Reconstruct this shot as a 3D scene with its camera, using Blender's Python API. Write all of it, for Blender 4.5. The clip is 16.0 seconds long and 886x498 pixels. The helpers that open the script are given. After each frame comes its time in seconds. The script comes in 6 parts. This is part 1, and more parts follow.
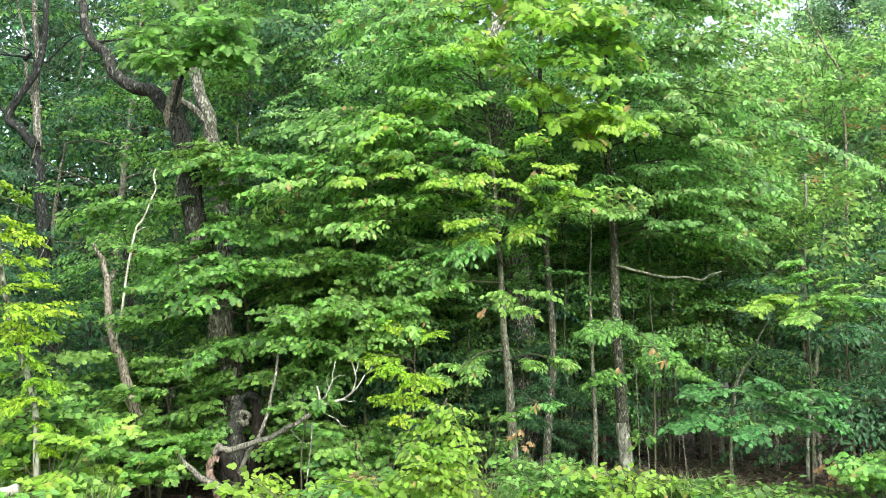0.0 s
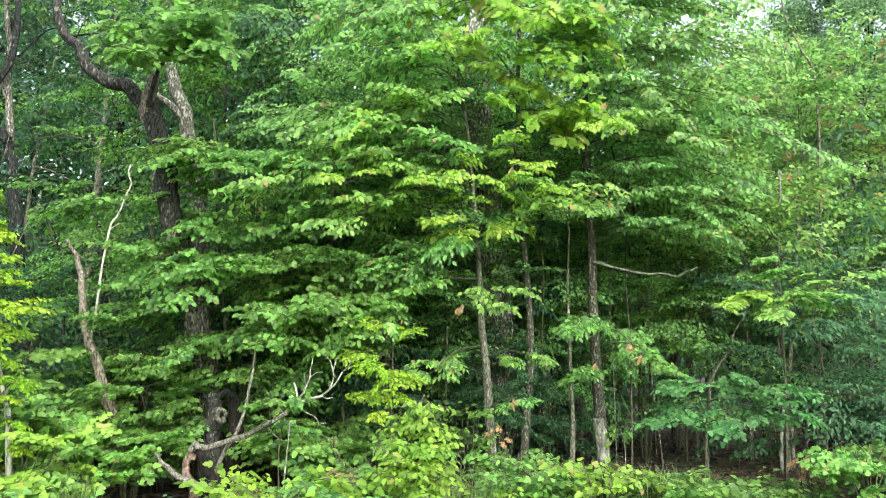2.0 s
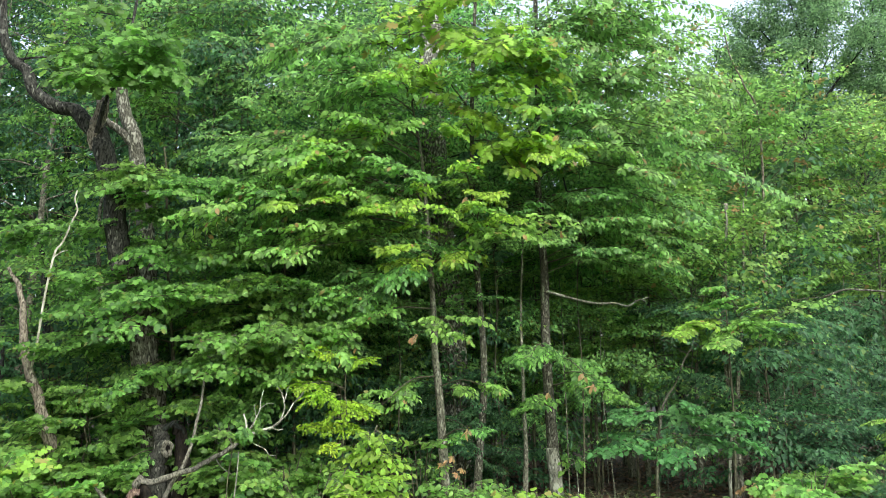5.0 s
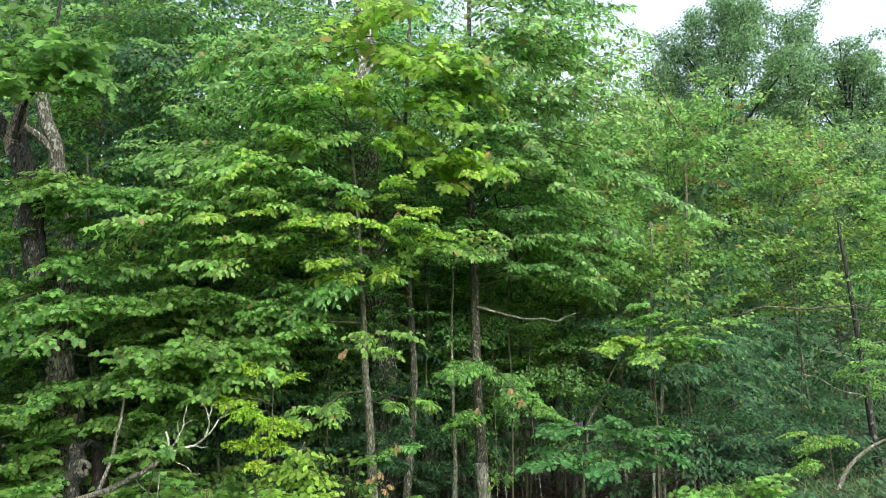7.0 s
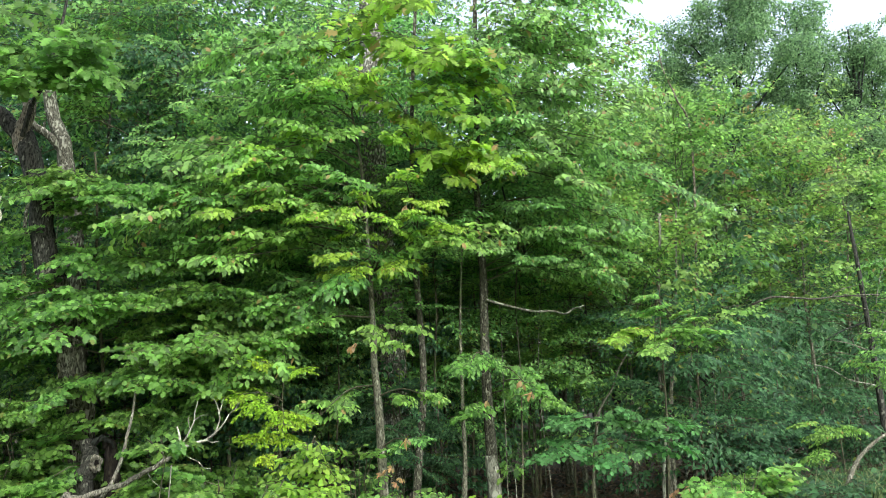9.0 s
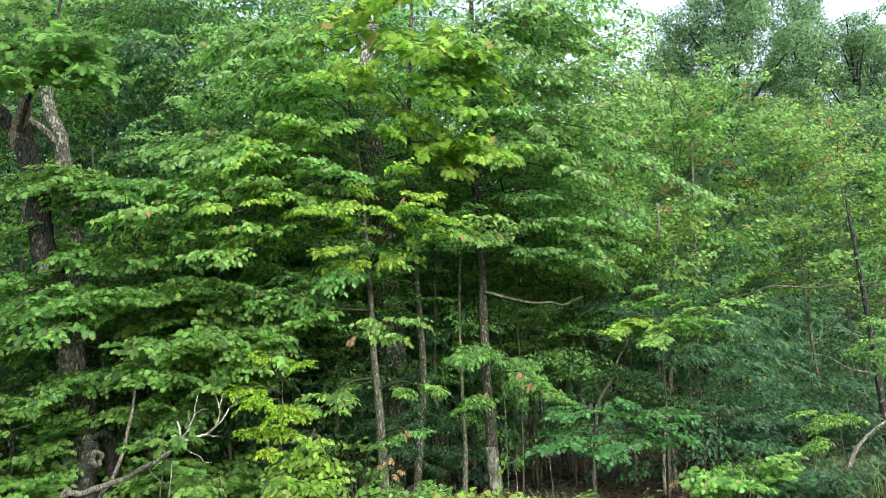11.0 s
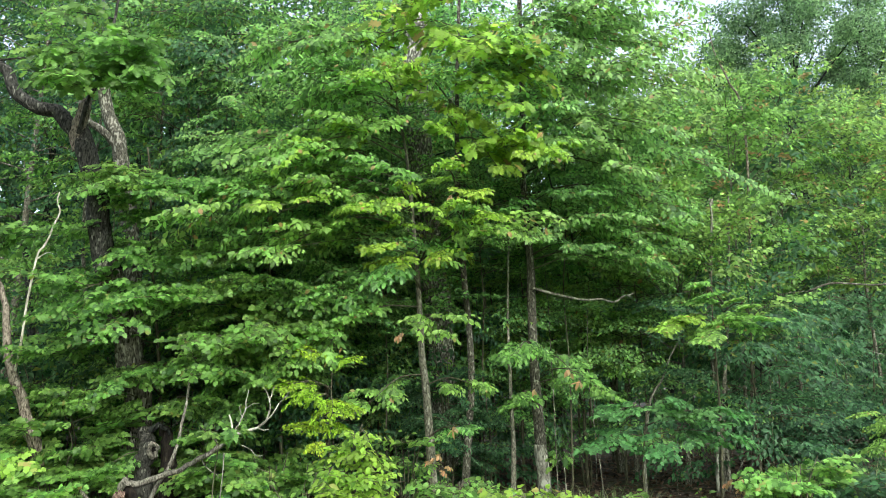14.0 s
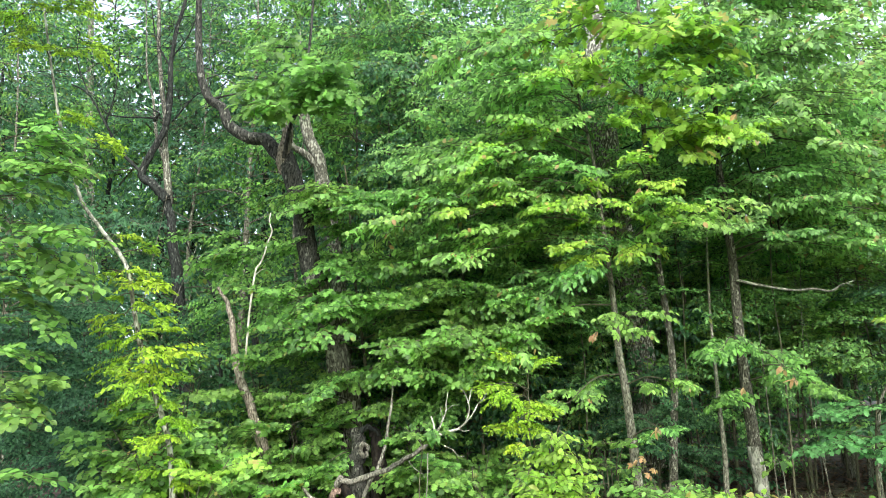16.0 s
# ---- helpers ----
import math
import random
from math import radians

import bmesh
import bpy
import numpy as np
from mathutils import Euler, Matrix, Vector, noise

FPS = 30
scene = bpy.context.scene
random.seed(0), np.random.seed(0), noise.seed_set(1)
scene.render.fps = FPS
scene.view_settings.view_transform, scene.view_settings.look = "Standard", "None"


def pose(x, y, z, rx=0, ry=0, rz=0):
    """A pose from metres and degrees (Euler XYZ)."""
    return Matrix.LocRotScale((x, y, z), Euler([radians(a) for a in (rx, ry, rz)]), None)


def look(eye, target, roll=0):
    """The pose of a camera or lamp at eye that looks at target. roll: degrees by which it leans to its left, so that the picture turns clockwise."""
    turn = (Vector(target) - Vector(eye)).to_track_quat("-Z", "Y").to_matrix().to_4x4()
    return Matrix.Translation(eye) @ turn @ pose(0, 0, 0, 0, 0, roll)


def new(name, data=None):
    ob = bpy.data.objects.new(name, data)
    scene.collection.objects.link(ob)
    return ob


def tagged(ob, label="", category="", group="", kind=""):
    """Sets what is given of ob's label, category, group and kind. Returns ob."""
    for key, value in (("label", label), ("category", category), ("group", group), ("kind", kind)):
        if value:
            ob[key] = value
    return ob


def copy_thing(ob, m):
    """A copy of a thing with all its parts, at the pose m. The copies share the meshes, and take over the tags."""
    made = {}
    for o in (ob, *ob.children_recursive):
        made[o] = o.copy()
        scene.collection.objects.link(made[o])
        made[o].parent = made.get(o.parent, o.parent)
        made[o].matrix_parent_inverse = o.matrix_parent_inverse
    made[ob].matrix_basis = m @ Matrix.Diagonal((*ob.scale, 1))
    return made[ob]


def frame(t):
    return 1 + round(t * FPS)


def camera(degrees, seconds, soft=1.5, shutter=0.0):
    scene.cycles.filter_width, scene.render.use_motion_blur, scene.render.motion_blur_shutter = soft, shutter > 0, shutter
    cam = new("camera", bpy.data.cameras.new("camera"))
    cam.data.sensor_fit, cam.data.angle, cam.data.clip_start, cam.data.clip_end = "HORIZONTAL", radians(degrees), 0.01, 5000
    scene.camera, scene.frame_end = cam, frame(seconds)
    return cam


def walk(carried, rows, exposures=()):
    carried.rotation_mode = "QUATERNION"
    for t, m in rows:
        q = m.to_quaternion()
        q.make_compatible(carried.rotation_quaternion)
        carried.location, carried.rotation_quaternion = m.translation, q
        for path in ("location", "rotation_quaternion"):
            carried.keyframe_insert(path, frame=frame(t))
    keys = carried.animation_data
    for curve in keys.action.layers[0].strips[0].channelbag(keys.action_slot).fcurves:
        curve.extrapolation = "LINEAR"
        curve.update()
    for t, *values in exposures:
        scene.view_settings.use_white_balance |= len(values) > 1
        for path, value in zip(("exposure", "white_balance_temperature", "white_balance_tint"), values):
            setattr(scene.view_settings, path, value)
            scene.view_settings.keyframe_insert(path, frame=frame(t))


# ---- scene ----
cam = camera(59.08, 16.0, soft=0.5)
EYE = 1.6
# seconds, the camera's turn about x, y and z in degrees, and its slight sway sideways: a pan by hand on one spot
TURNS = [
    (0.0, 97.996, -0.006, -0.015, -0.000),
    (0.5, 97.955, 0.069, -0.404, 0.011),
    (1.0, 97.865, 0.114, -0.753, 0.007),
    (1.5, 97.868, 0.176, -1.092, 0.013),
    (2.0, 97.745, 0.195, -1.492, 0.018),
    (2.5, 97.739, 0.205, -1.896, 0.023),
    (3.0, 97.675, 0.353, -2.325, 0.025),
    (5.3, 100.024, 0.479, -6.172, 0.017),
    (5.5, 100.047, 0.628, -7.481, 0.018),
    (6.0, 100.611, 0.895, -10.458, 0.011),
    (6.5, 100.900, 0.727, -10.336, 0.024),
    (7.0, 100.905, 0.682, -9.882, 0.024),
    (7.5, 100.837, 0.733, -9.703, 0.032),
    (8.0, 100.713, 0.973, -9.544, 0.033),
    (8.5, 100.628, 1.068, -9.169, 0.036),
    (9.0, 100.424, 1.141, -9.210, 0.025),
    (11.5, 99.703, 1.846, -8.947, 0.046),
    (12.0, 99.506, 1.974, -8.602, 0.052),
    (12.5, 99.397, 2.095, -8.226, 0.057),
    (13.0, 99.470, 1.903, -7.560, 0.076),
    (13.5, 99.629, 1.624, -6.800, 0.076),
    (14.0, 99.704, 1.135, -5.405, 0.089),
    (14.5, 99.763, 0.691, -4.575, 0.096),
    (15.0, 99.809, 0.903, -0.899, 0.117),
    (15.5, 100.005, 1.897, 3.705, 0.140),
    (16.0, 100.156, 1.952, 9.256, 0.173)
]
LIGHT = [(0.0, 2.30, 6250, 10), (3.2, 2.29, 6250, 10), (5.3, 1.75, 6250, 10), (6.5, 1.69, 6250, 10), (8.0, 1.83, 6250, 10), (9.2, 1.83, 6250, 10), (11.3, 1.84, 6250, 10), (14.2, 1.83, 6250, 10), (15.0, 1.96, 6250, 10), (15.5, 1.99, 6250, 10), (16.0, 2.27, 6250, 10)]
walk(cam, [(t, pose(sway, 0, EYE, rx, ry, rz)) for t, rx, ry, rz, sway in TURNS], LIGHT)

# ---- light ----
SUN_UP, SUN_ROUND = radians(45), radians(160)
world = bpy.data.worlds.new("sky")
scene.world = world
world.use_nodes = True
wn = world.node_tree.nodes
sky = wn.new("ShaderNodeTexSky")
sky.sky_type, sky.sun_disc = "NISHITA", False
sky.sun_elevation, sky.sun_rotation = SUN_UP, SUN_ROUND
sky.air_density, sky.dust_density = 1.0, 3.0
veil = wn.new("ShaderNodeHueSaturation")
veil.inputs["Saturation"].default_value = 0.5  # a thin white overcast
world.node_tree.links.new(sky.outputs[0], veil.inputs["Color"])
world.node_tree.links.new(veil.outputs[0], wn["Background"].inputs["Color"])
wn["Background"].inputs["Strength"].default_value = 0.15
sun = new("sun", bpy.data.lights.new("sun", "SUN"))
sun.data.energy, sun.data.angle, sun.data.color = 0.62, radians(40), (1.0, 0.98, 0.93)
sun_dir = Vector((math.sin(SUN_ROUND) * math.cos(SUN_UP), math.cos(SUN_ROUND) * math.cos(SUN_UP), math.sin(SUN_UP)))
sun.matrix_world = look(sun_dir * 60, (0, 0, 0))


# ---- materials ----
def shader(name):
    m = bpy.data.materials.new(name)
    m.use_nodes = True
    n, l = m.node_tree.nodes, m.node_tree.links
    return m, n, l, n["Principled BSDF"]


def ramp(n, stops):
    r = n.new("ShaderNodeValToRGB")
    e = r.color_ramp.elements
    while len(e) < len(stops):
        e.new(0.5)
    for k, (at, col) in enumerate(stops):
        e[k].position, e[k].color = at, (*col, 1)
    return r


def leaf_material(name, deep, fresh, tip=None, thin=0.64, gloss=0.42, own=False):
    """Leaf: each leaf its own green, a soft blotch, light shining through."""
    m, n, l, b = shader(name)
    rnd = n.new("ShaderNodeObjectInfo" if own else "ShaderNodeNewGeometry")
    out = rnd.outputs["Random" if own else "Random Per Island"]
    deep, fresh = tuple(0.55 * c for c in deep), tuple(1.28 * c for c in fresh)
    stops = [(0.0, deep), (0.5, tuple((p + q) / 2 for p, q in zip(deep, fresh))), (0.93, fresh)]
    if tip:
        stops += [(0.965, fresh), (0.985, tip)]
    r = ramp(n, stops)
    l.new(out, r.inputs[0])
    tree = n.new("ShaderNodeObjectInfo")
    geo = n.new("ShaderNodeNewGeometry")
    blotch = n.new("ShaderNodeTexNoise")
    blotch.inputs["Scale"].default_value, blotch.inputs["Detail"].default_value = 28, 3
    l.new(geo.outputs["Position"], blotch.inputs["Vector"])
    value = n.new("ShaderNodeMapRange")
    value.inputs["To Min"].default_value, value.inputs["To Max"].default_value = 0.9, 1.1
    l.new(blotch.outputs["Fac"], value.inputs["Value"])
    hue = n.new("ShaderNodeMapRange")
    hue.inputs["To Min"].default_value, hue.inputs["To Max"].default_value = 0.487, 0.513
    l.new(tree.outputs["Random"], hue.inputs["Value"])
    hsv = n.new("ShaderNodeHueSaturation")
    l.new(hue.outputs[0], hsv.inputs["Hue"])
    l.new(value.outputs[0], hsv.inputs["Value"])
    l.new(r.outputs[0], hsv.inputs["Color"])
    l.new(hsv.outputs[0], b.inputs["Base Color"])
    b.inputs["Roughness"].default_value = gloss
    b.inputs["Specular IOR Level"].default_value = 0.2 if name.startswith("striped") else 0.33
    t = n.new("ShaderNodeBsdfTranslucent")
    warm = n.new("ShaderNodeMix")
    warm.data_type, warm.blend_type = "RGBA", "MULTIPLY"
    warm.inputs[0].default_value = 1.0
    warm.inputs[7].default_value = (1.32, 1.36, 1.15, 1)
    l.new(hsv.outputs[0], warm.inputs[6])
    l.new(warm.outputs[2], t.inputs["Color"])
    mix = n.new("ShaderNodeMixShader")
    mix.inputs[0].default_value = thin
    l.new(b.outputs[0], mix.inputs[1])
    l.new(t.outputs[0], mix.inputs[2])
    l.new(mix.outputs[0], n["Material Output"].inputs["Surface"])
    return m


def bark_material(name, dark, light, patch, patchy=0.55, scale=1.0, depth=0.6):
    """Bark: long furrows, fine grain and pale lichen patches."""
    m, n, l, b = shader(name)
    dark, light, patch = (tuple(c * q for c, q in zip(col, (0.97, 1.0, 0.86))) for col in (dark, light, patch))
    co = n.new("ShaderNodeTexCoord")
    long = n.new("ShaderNodeMapping")
    long.inputs["Scale"].default_value = (36 * scale, 36 * scale, 12 * scale)
    l.new(co.outputs["Object"], long.inputs["Vector"])
    furrow = n.new("ShaderNodeTexNoise")
    furrow.inputs["Scale"].default_value, furrow.inputs["Detail"].default_value, furrow.inputs["Roughness"].default_value = 1.0, 6, 0.65
    l.new(long.outputs[0], furrow.inputs["Vector"])
    r = ramp(n, [(0.4, dark), (0.58, light)])
    l.new(furrow.outputs["Fac"], r.inputs[0])
    spots = n.new("ShaderNodeTexNoise")
    spots.inputs["Scale"].default_value, spots.inputs["Detail"].default_value = 13 * scale, 6
    drawn = n.new("ShaderNodeMapping")
    drawn.inputs["Scale"].default_value = (1.3, 1.3, 0.55)
    l.new(co.outputs["Object"], drawn.inputs["Vector"])
    l.new(drawn.outputs[0], spots.inputs["Vector"])
    edge = ramp(n, [(patchy, (0, 0, 0)), (patchy + 0.05, (1, 1, 1))])
    l.new(spots.outputs["Fac"], edge.inputs[0])
    mix = n.new("ShaderNodeMix")
    mix.data_type = "RGBA"
    mix.inputs[7].default_value = (*patch, 1)
    l.new(edge.outputs[0], mix.inputs[0])
    l.new(r.outputs[0], mix.inputs[6])
    l.new(mix.outputs[2], b.inputs["Base Color"])
    bump = n.new("ShaderNodeBump")
    bump.inputs["Strength"].default_value, bump.inputs["Distance"].default_value = depth, 0.02
    l.new(furrow.outputs["Fac"], bump.inputs["Height"])
    l.new(bump.outputs[0], b.inputs["Normal"])
    b.inputs["Roughness"].default_value = 0.9
    b.inputs["Specular IOR Level"].default_value = 0.15
    return m


def ground_material():
    m, n, l, b = shader("forest_floor")
    geo = n.new("ShaderNodeNewGeometry")
    cells = n.new("ShaderNodeTexVoronoi")
    cells.inputs["Scale"].default_value = 16
    l.new(geo.outputs["Position"], cells.inputs["Vector"])
    litter = ramp(n, [(0.0, (0.02, 0.013, 0.009)), (0.5, (0.06, 0.04, 0.026)), (1.0, (0.13, 0.088, 0.06))])
    l.new(cells.outputs["Color"], litter.inputs[0])
    big = n.new("ShaderNodeTexNoise")
    big.inputs["Scale"].default_value, big.inputs["Detail"].default_value = 0.6, 6
    l.new(geo.outputs["Position"], big.inputs["Vector"])
    moss = ramp(n, [(0.48, (0, 0, 0)), (0.66, (1, 1, 1))])
    l.new(big.outputs["Fac"], moss.inputs[0])
    mix = n.new("ShaderNodeMix")
    mix.data_type = "RGBA"
    mix.inputs[7].default_value = (0.045, 0.065, 0.02, 1)
    l.new(moss.outputs[0], mix.inputs[0])
    l.new(litter.outputs[0], mix.inputs[6])
    l.new(mix.outputs[2], b.inputs["Base Color"])
    bump = n.new("ShaderNodeBump")
    bump.inputs["Distance"].default_value = 0.03
    l.new(cells.outputs["Distance"], bump.inputs["Height"])
    l.new(bump.outputs[0], b.inputs["Normal"])
    b.inputs["Roughness"].default_value = 0.95
    return m


# blue raised across most greens, standing in for haze and sky sheen
GREENS = {
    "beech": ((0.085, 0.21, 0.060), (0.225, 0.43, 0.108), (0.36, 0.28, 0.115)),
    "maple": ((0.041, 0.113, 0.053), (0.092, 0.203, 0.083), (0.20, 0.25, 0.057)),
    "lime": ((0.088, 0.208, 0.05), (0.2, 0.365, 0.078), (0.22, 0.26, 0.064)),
    # lime lifted to stand in for light missing among the inner trees
    "lit_lime": ((0.115, 0.265, 0.085), (0.25, 0.45, 0.132), (0.24, 0.28, 0.07)),
    # lighter and bluer than oak, lifts a crown dimmed by its own shade
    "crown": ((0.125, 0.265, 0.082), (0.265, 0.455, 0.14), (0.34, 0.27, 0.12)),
    "striped": ((0.068, 0.178, 0.062), (0.132, 0.3, 0.098)),
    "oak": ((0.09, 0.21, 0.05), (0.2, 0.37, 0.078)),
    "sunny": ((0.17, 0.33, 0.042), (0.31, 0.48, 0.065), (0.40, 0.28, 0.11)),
    "locust": ((0.17, 0.32, 0.022), (0.31, 0.46, 0.034)),
    "bright": ((0.125, 0.275, 0.06), (0.25, 0.45, 0.1), (0.40, 0.28, 0.115)),
    "red_maple": ((0.11, 0.23, 0.056), (0.25, 0.42, 0.105), (0.33, 0.24, 0.1)),
    # dark, blue-tinted green: shade and haze of the wood put into colour
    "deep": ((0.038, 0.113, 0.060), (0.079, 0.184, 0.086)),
    # paler and bluer: distance haze put into the leaf colour
    "far": ((0.1, 0.185, 0.09), (0.19, 0.31, 0.14)),
    "grass": ((0.10, 0.17, 0.052), (0.24, 0.29, 0.129), (0.34, 0.29, 0.184)),
    "russet": ((0.24, 0.27, 0.069), (0.46, 0.28, 0.149)),
    "litter": ((0.05, 0.03, 0.021), (0.17, 0.11, 0.081), (0.26, 0.19, 0.149)),
}
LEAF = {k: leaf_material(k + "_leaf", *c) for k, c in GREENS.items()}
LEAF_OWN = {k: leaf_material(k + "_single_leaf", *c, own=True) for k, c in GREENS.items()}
BARK = {
    "dark": bark_material("dark_bark", (0.006, 0.0065, 0.0062), (0.034, 0.037, 0.035), (0.11, 0.115, 0.107), 0.6, 1.3, depth=1.0),
    "oak": bark_material("oak_bark", (0.009, 0.0088, 0.008), (0.058, 0.057, 0.052), (0.15, 0.148, 0.135), 0.61, 1.4, depth=1.0),
    "flecked": bark_material("flecked_bark", (0.03, 0.028, 0.025), (0.19, 0.183, 0.165), (0.44, 0.43, 0.4), 0.53, 2.4, depth=1.0),
    "grey": bark_material("grey_bark", (0.05, 0.047, 0.038), (0.2, 0.19, 0.155), (0.31, 0.3, 0.26), 0.58, 2.1, depth=0.9),
    "flaky": bark_material("flaking_bark", (0.02, 0.018, 0.014), (0.105, 0.1, 0.082), (0.23, 0.225, 0.195), 0.56, 2.3, depth=1.0),
    "pale": bark_material("pale_bark", (0.07, 0.068, 0.058), (0.25, 0.245, 0.21), (0.38, 0.375, 0.33), 0.53, depth=0.8),
    "snag": bark_material("bare_dead_wood", (0.06, 0.048, 0.04), (0.26, 0.222, 0.193), (0.34, 0.305, 0.27), 0.6, 1.6, depth=0.9),
    "bleached": bark_material("bleached_wood", (0.26, 0.24, 0.20), (0.48, 0.46, 0.41), (0.58, 0.56, 0.5), 0.58),
    # near-black, also carries the shade of the stump's hollow and knothole
    "rotten": bark_material("rotten_wood_and_shade", (0.004, 0.003, 0.003), (0.02, 0.016, 0.012), (0.04, 0.035, 0.028), 0.62, depth=1.0),
    "lichened": bark_material("lichened_bark", (0.034, 0.032, 0.027), (0.15, 0.142, 0.122), (0.31, 0.302, 0.27), 0.54, 2.2, depth=1.0),
    "weathered": bark_material("weathered_wood", (0.045, 0.041, 0.035), (0.2, 0.187, 0.163), (0.28, 0.265, 0.23), 0.6, 2.0, depth=1.0),
    "furrowed": bark_material("furrowed_bark", (0.018, 0.017, 0.014), (0.14, 0.134, 0.112), (0.26, 0.252, 0.22), 0.55, 1.5, depth=1.0),
    "twig": bark_material("twig_bark", (0.04, 0.038, 0.026), (0.105, 0.1, 0.066), (0.16, 0.155, 0.115), 0.6),
    "torn": bark_material("torn_wood", (0.06, 0.037, 0.03), (0.2, 0.135, 0.115), (0.3, 0.215, 0.185), 0.6, 1.4, depth=1.0),
}

# ---- mesh helpers ----
rng = np.random.default_rng(11)


def mesh_of(name, v, f, mat, smooth=False):
    me = bpy.data.meshes.new(name)
    v, f = np.asarray(v, np.float32), np.asarray(f, np.int32)
    me.vertices.add(len(v))
    me.vertices.foreach_set("co", v.ravel())
    me.loops.add(f.size)
    me.loops.foreach_set("vertex_index", f.ravel())
    me.polygons.add(len(f))
    me.polygons.foreach_set("loop_start", np.arange(0, f.size, f.shape[1], dtype=np.int32))
    me.polygons.foreach_set("use_smooth", np.full(len(f), smooth))
    me.update(calc_edges=True)
    me.materials.append(mat)
    return me


def root_of(ob):
    while ob.parent:
        ob = ob.parent
    return ob


def part(name, geo, mat, parent, label="", smooth=False, kind=""):
    """One mesh under a thing; geo is given in the world."""
    v, f = geo
    ob = new(name, mesh_of(name, np.asarray(v) - np.array(root_of(parent).location), f, mat, smooth))
    ob.parent = parent
    return tagged(ob, label, "", "", kind)


def thing(name, x, y, z, label, category, group="", kind=""):
    global rng
    rng = np.random.default_rng(int(1000 * abs(x) + 77777 * abs(y) + 13 * abs(z)) % 1000003)  # each thing keeps its own shape
    ob = new(name)
    ob.location = (x, y, z)
    ob.empty_display_size = 0.2
    return tagged(ob, label, category, group, kind)


def join(geos):
    vs, fs, k = [], [], 0
    for v, f in geos:
        vs.append(v)
        fs.append(np.asarray(f) + k)
        k += len(v)
    return np.concatenate(vs), np.concatenate(fs)


def smooth_path(pts, n):
    """A Catmull-Rom curve through the points."""
    p = np.asarray(pts, float)
    p = np.vstack([2 * p[0] - p[1], p, 2 * p[-1] - p[-2]])
    t = np.linspace(0, len(p) - 3 - 1e-6, n)
    i = t.astype(int)
    u = (t - i)[:, None]
    a, b, c, d = p[i], p[i + 1], p[i + 2], p[i + 3]
    return 0.5 * (2 * b + (c - a) * u + (2 * a - 5 * b + 4 * c - d) * u ** 2 + (3 * b - a - 3 * c + d) * u ** 3)


def tube(pts, r0, r1, sides=8, n=None, rough=0.0, curve=True, flare=0.0):
    """A tapered limb along a path; rough: lumps and ridges of the bark."""
    n = n or max(4, 5 * len(pts))
    p = smooth_path(pts, n) if curve else np.asarray(pts, float)
    n = len(p)
    if curve:  # a slight natural wobble
        knots = rng.normal(0, 0.006 + 0.07 * r0, (max(3, n // 4) + 1, 3))
        knots[0] = 0
        at = np.linspace(0, len(knots) - 1, n)
        p = p + np.stack([np.interp(at, np.arange(len(knots)), knots[:, q]) for q in range(3)], 1)
    d = np.gradient(p, axis=0)
    d /= np.linalg.norm(d, axis=1)[:, None] + 1e-9
    ref = np.array([1.0, 0, 0]) if abs(d[:, 0]).mean() < 0.8 else np.array([0, 1.0, 0])
    s = np.cross(d, ref)
    s /= np.linalg.norm(s, axis=1)[:, None] + 1e-9
    q = np.cross(d, s)
    u = np.linspace(0, 1, n)
    r = r0 + (r1 - r0) * u + flare * r0 * np.exp(-u * 14)
    a = np.arange(sides) * 2 * np.pi / sides
    lump = np.ones((n, sides))
    if rough:
        lump += rough * (0.7 * rng.standard_normal((n, sides)) * 0.6 + 0.8 * rng.standard_normal((1, sides)))
    ring = p[:, None] + (r[:, None] * lump)[:, :, None] * (np.cos(a)[None, :, None] * s[:, None] + np.sin(a)[None, :, None] * q[:, None])
    v = np.concatenate([ring.reshape(-1, 3), p[:1], p[-1:]])
    i, j = np.meshgrid(np.arange(n - 1), np.arange(sides), indexing="ij")
    i, j = i.ravel(), j.ravel()
    k = (j + 1) % sides
    f = np.concatenate([np.c_[i * sides + j, i * sides + k, (i + 1) * sides + k], np.c_[i * sides + j, (i + 1) * sides + k, (i + 1) * sides + j]])
    b, t = n * sides, n * sides + 1
    j = np.arange(sides)
    k = (j + 1) % sides
    f = np.concatenate([f, np.c_[k, j, np.full(sides, b)], np.c_[(n - 1) * sides + j, (n - 1) * sides + k, np.full(sides, t)]])
    return v, f


# ---- leaves ----
def half_leaf(outline, rib, fold=0.06, droop=0.14):
    """A leaf one unit long, x along its rib: two halves folded up along the rib, the tip drooping."""
    rib, outline = np.array(rib), np.array(outline)
    v = [(x, 0, -droop * x * x) for x in rib]
    for side in (1, -1):
        v += [(x, side * y, abs(y) * fold - droop * x * x) for x, y in outline]
    return np.array(v, float)


def ovate():
    v = half_leaf([(0.2, 0.22), (0.58, 0.26)], [0, 0.5, 1.0])
    f = []
    for o, flip in ((3, 0), (5, 1)):
        for t in [(0, 1, o), (1, o + 1, o), (1, 2, o + 1)]:
            f.append(t[::-1] if flip else t)
    return v, np.array(f)


def lobed(points, centre=0.32):
    """A lobed leaf: a fan round the middle of the blade."""
    up = np.array(points, float)
    out = np.vstack([up, up[::-1][1:-1] * [1, -1]])
    v = np.c_[out, 0.09 * np.abs(out[:, 1]) - 0.14 * out[:, 0] ** 2]
    v = np.vstack([[centre, 0, -0.02], v])
    n = len(out)
    f = np.array([(0, 1 + (k + 1) % n, 1 + k) for k in range(n)])
    return v, f


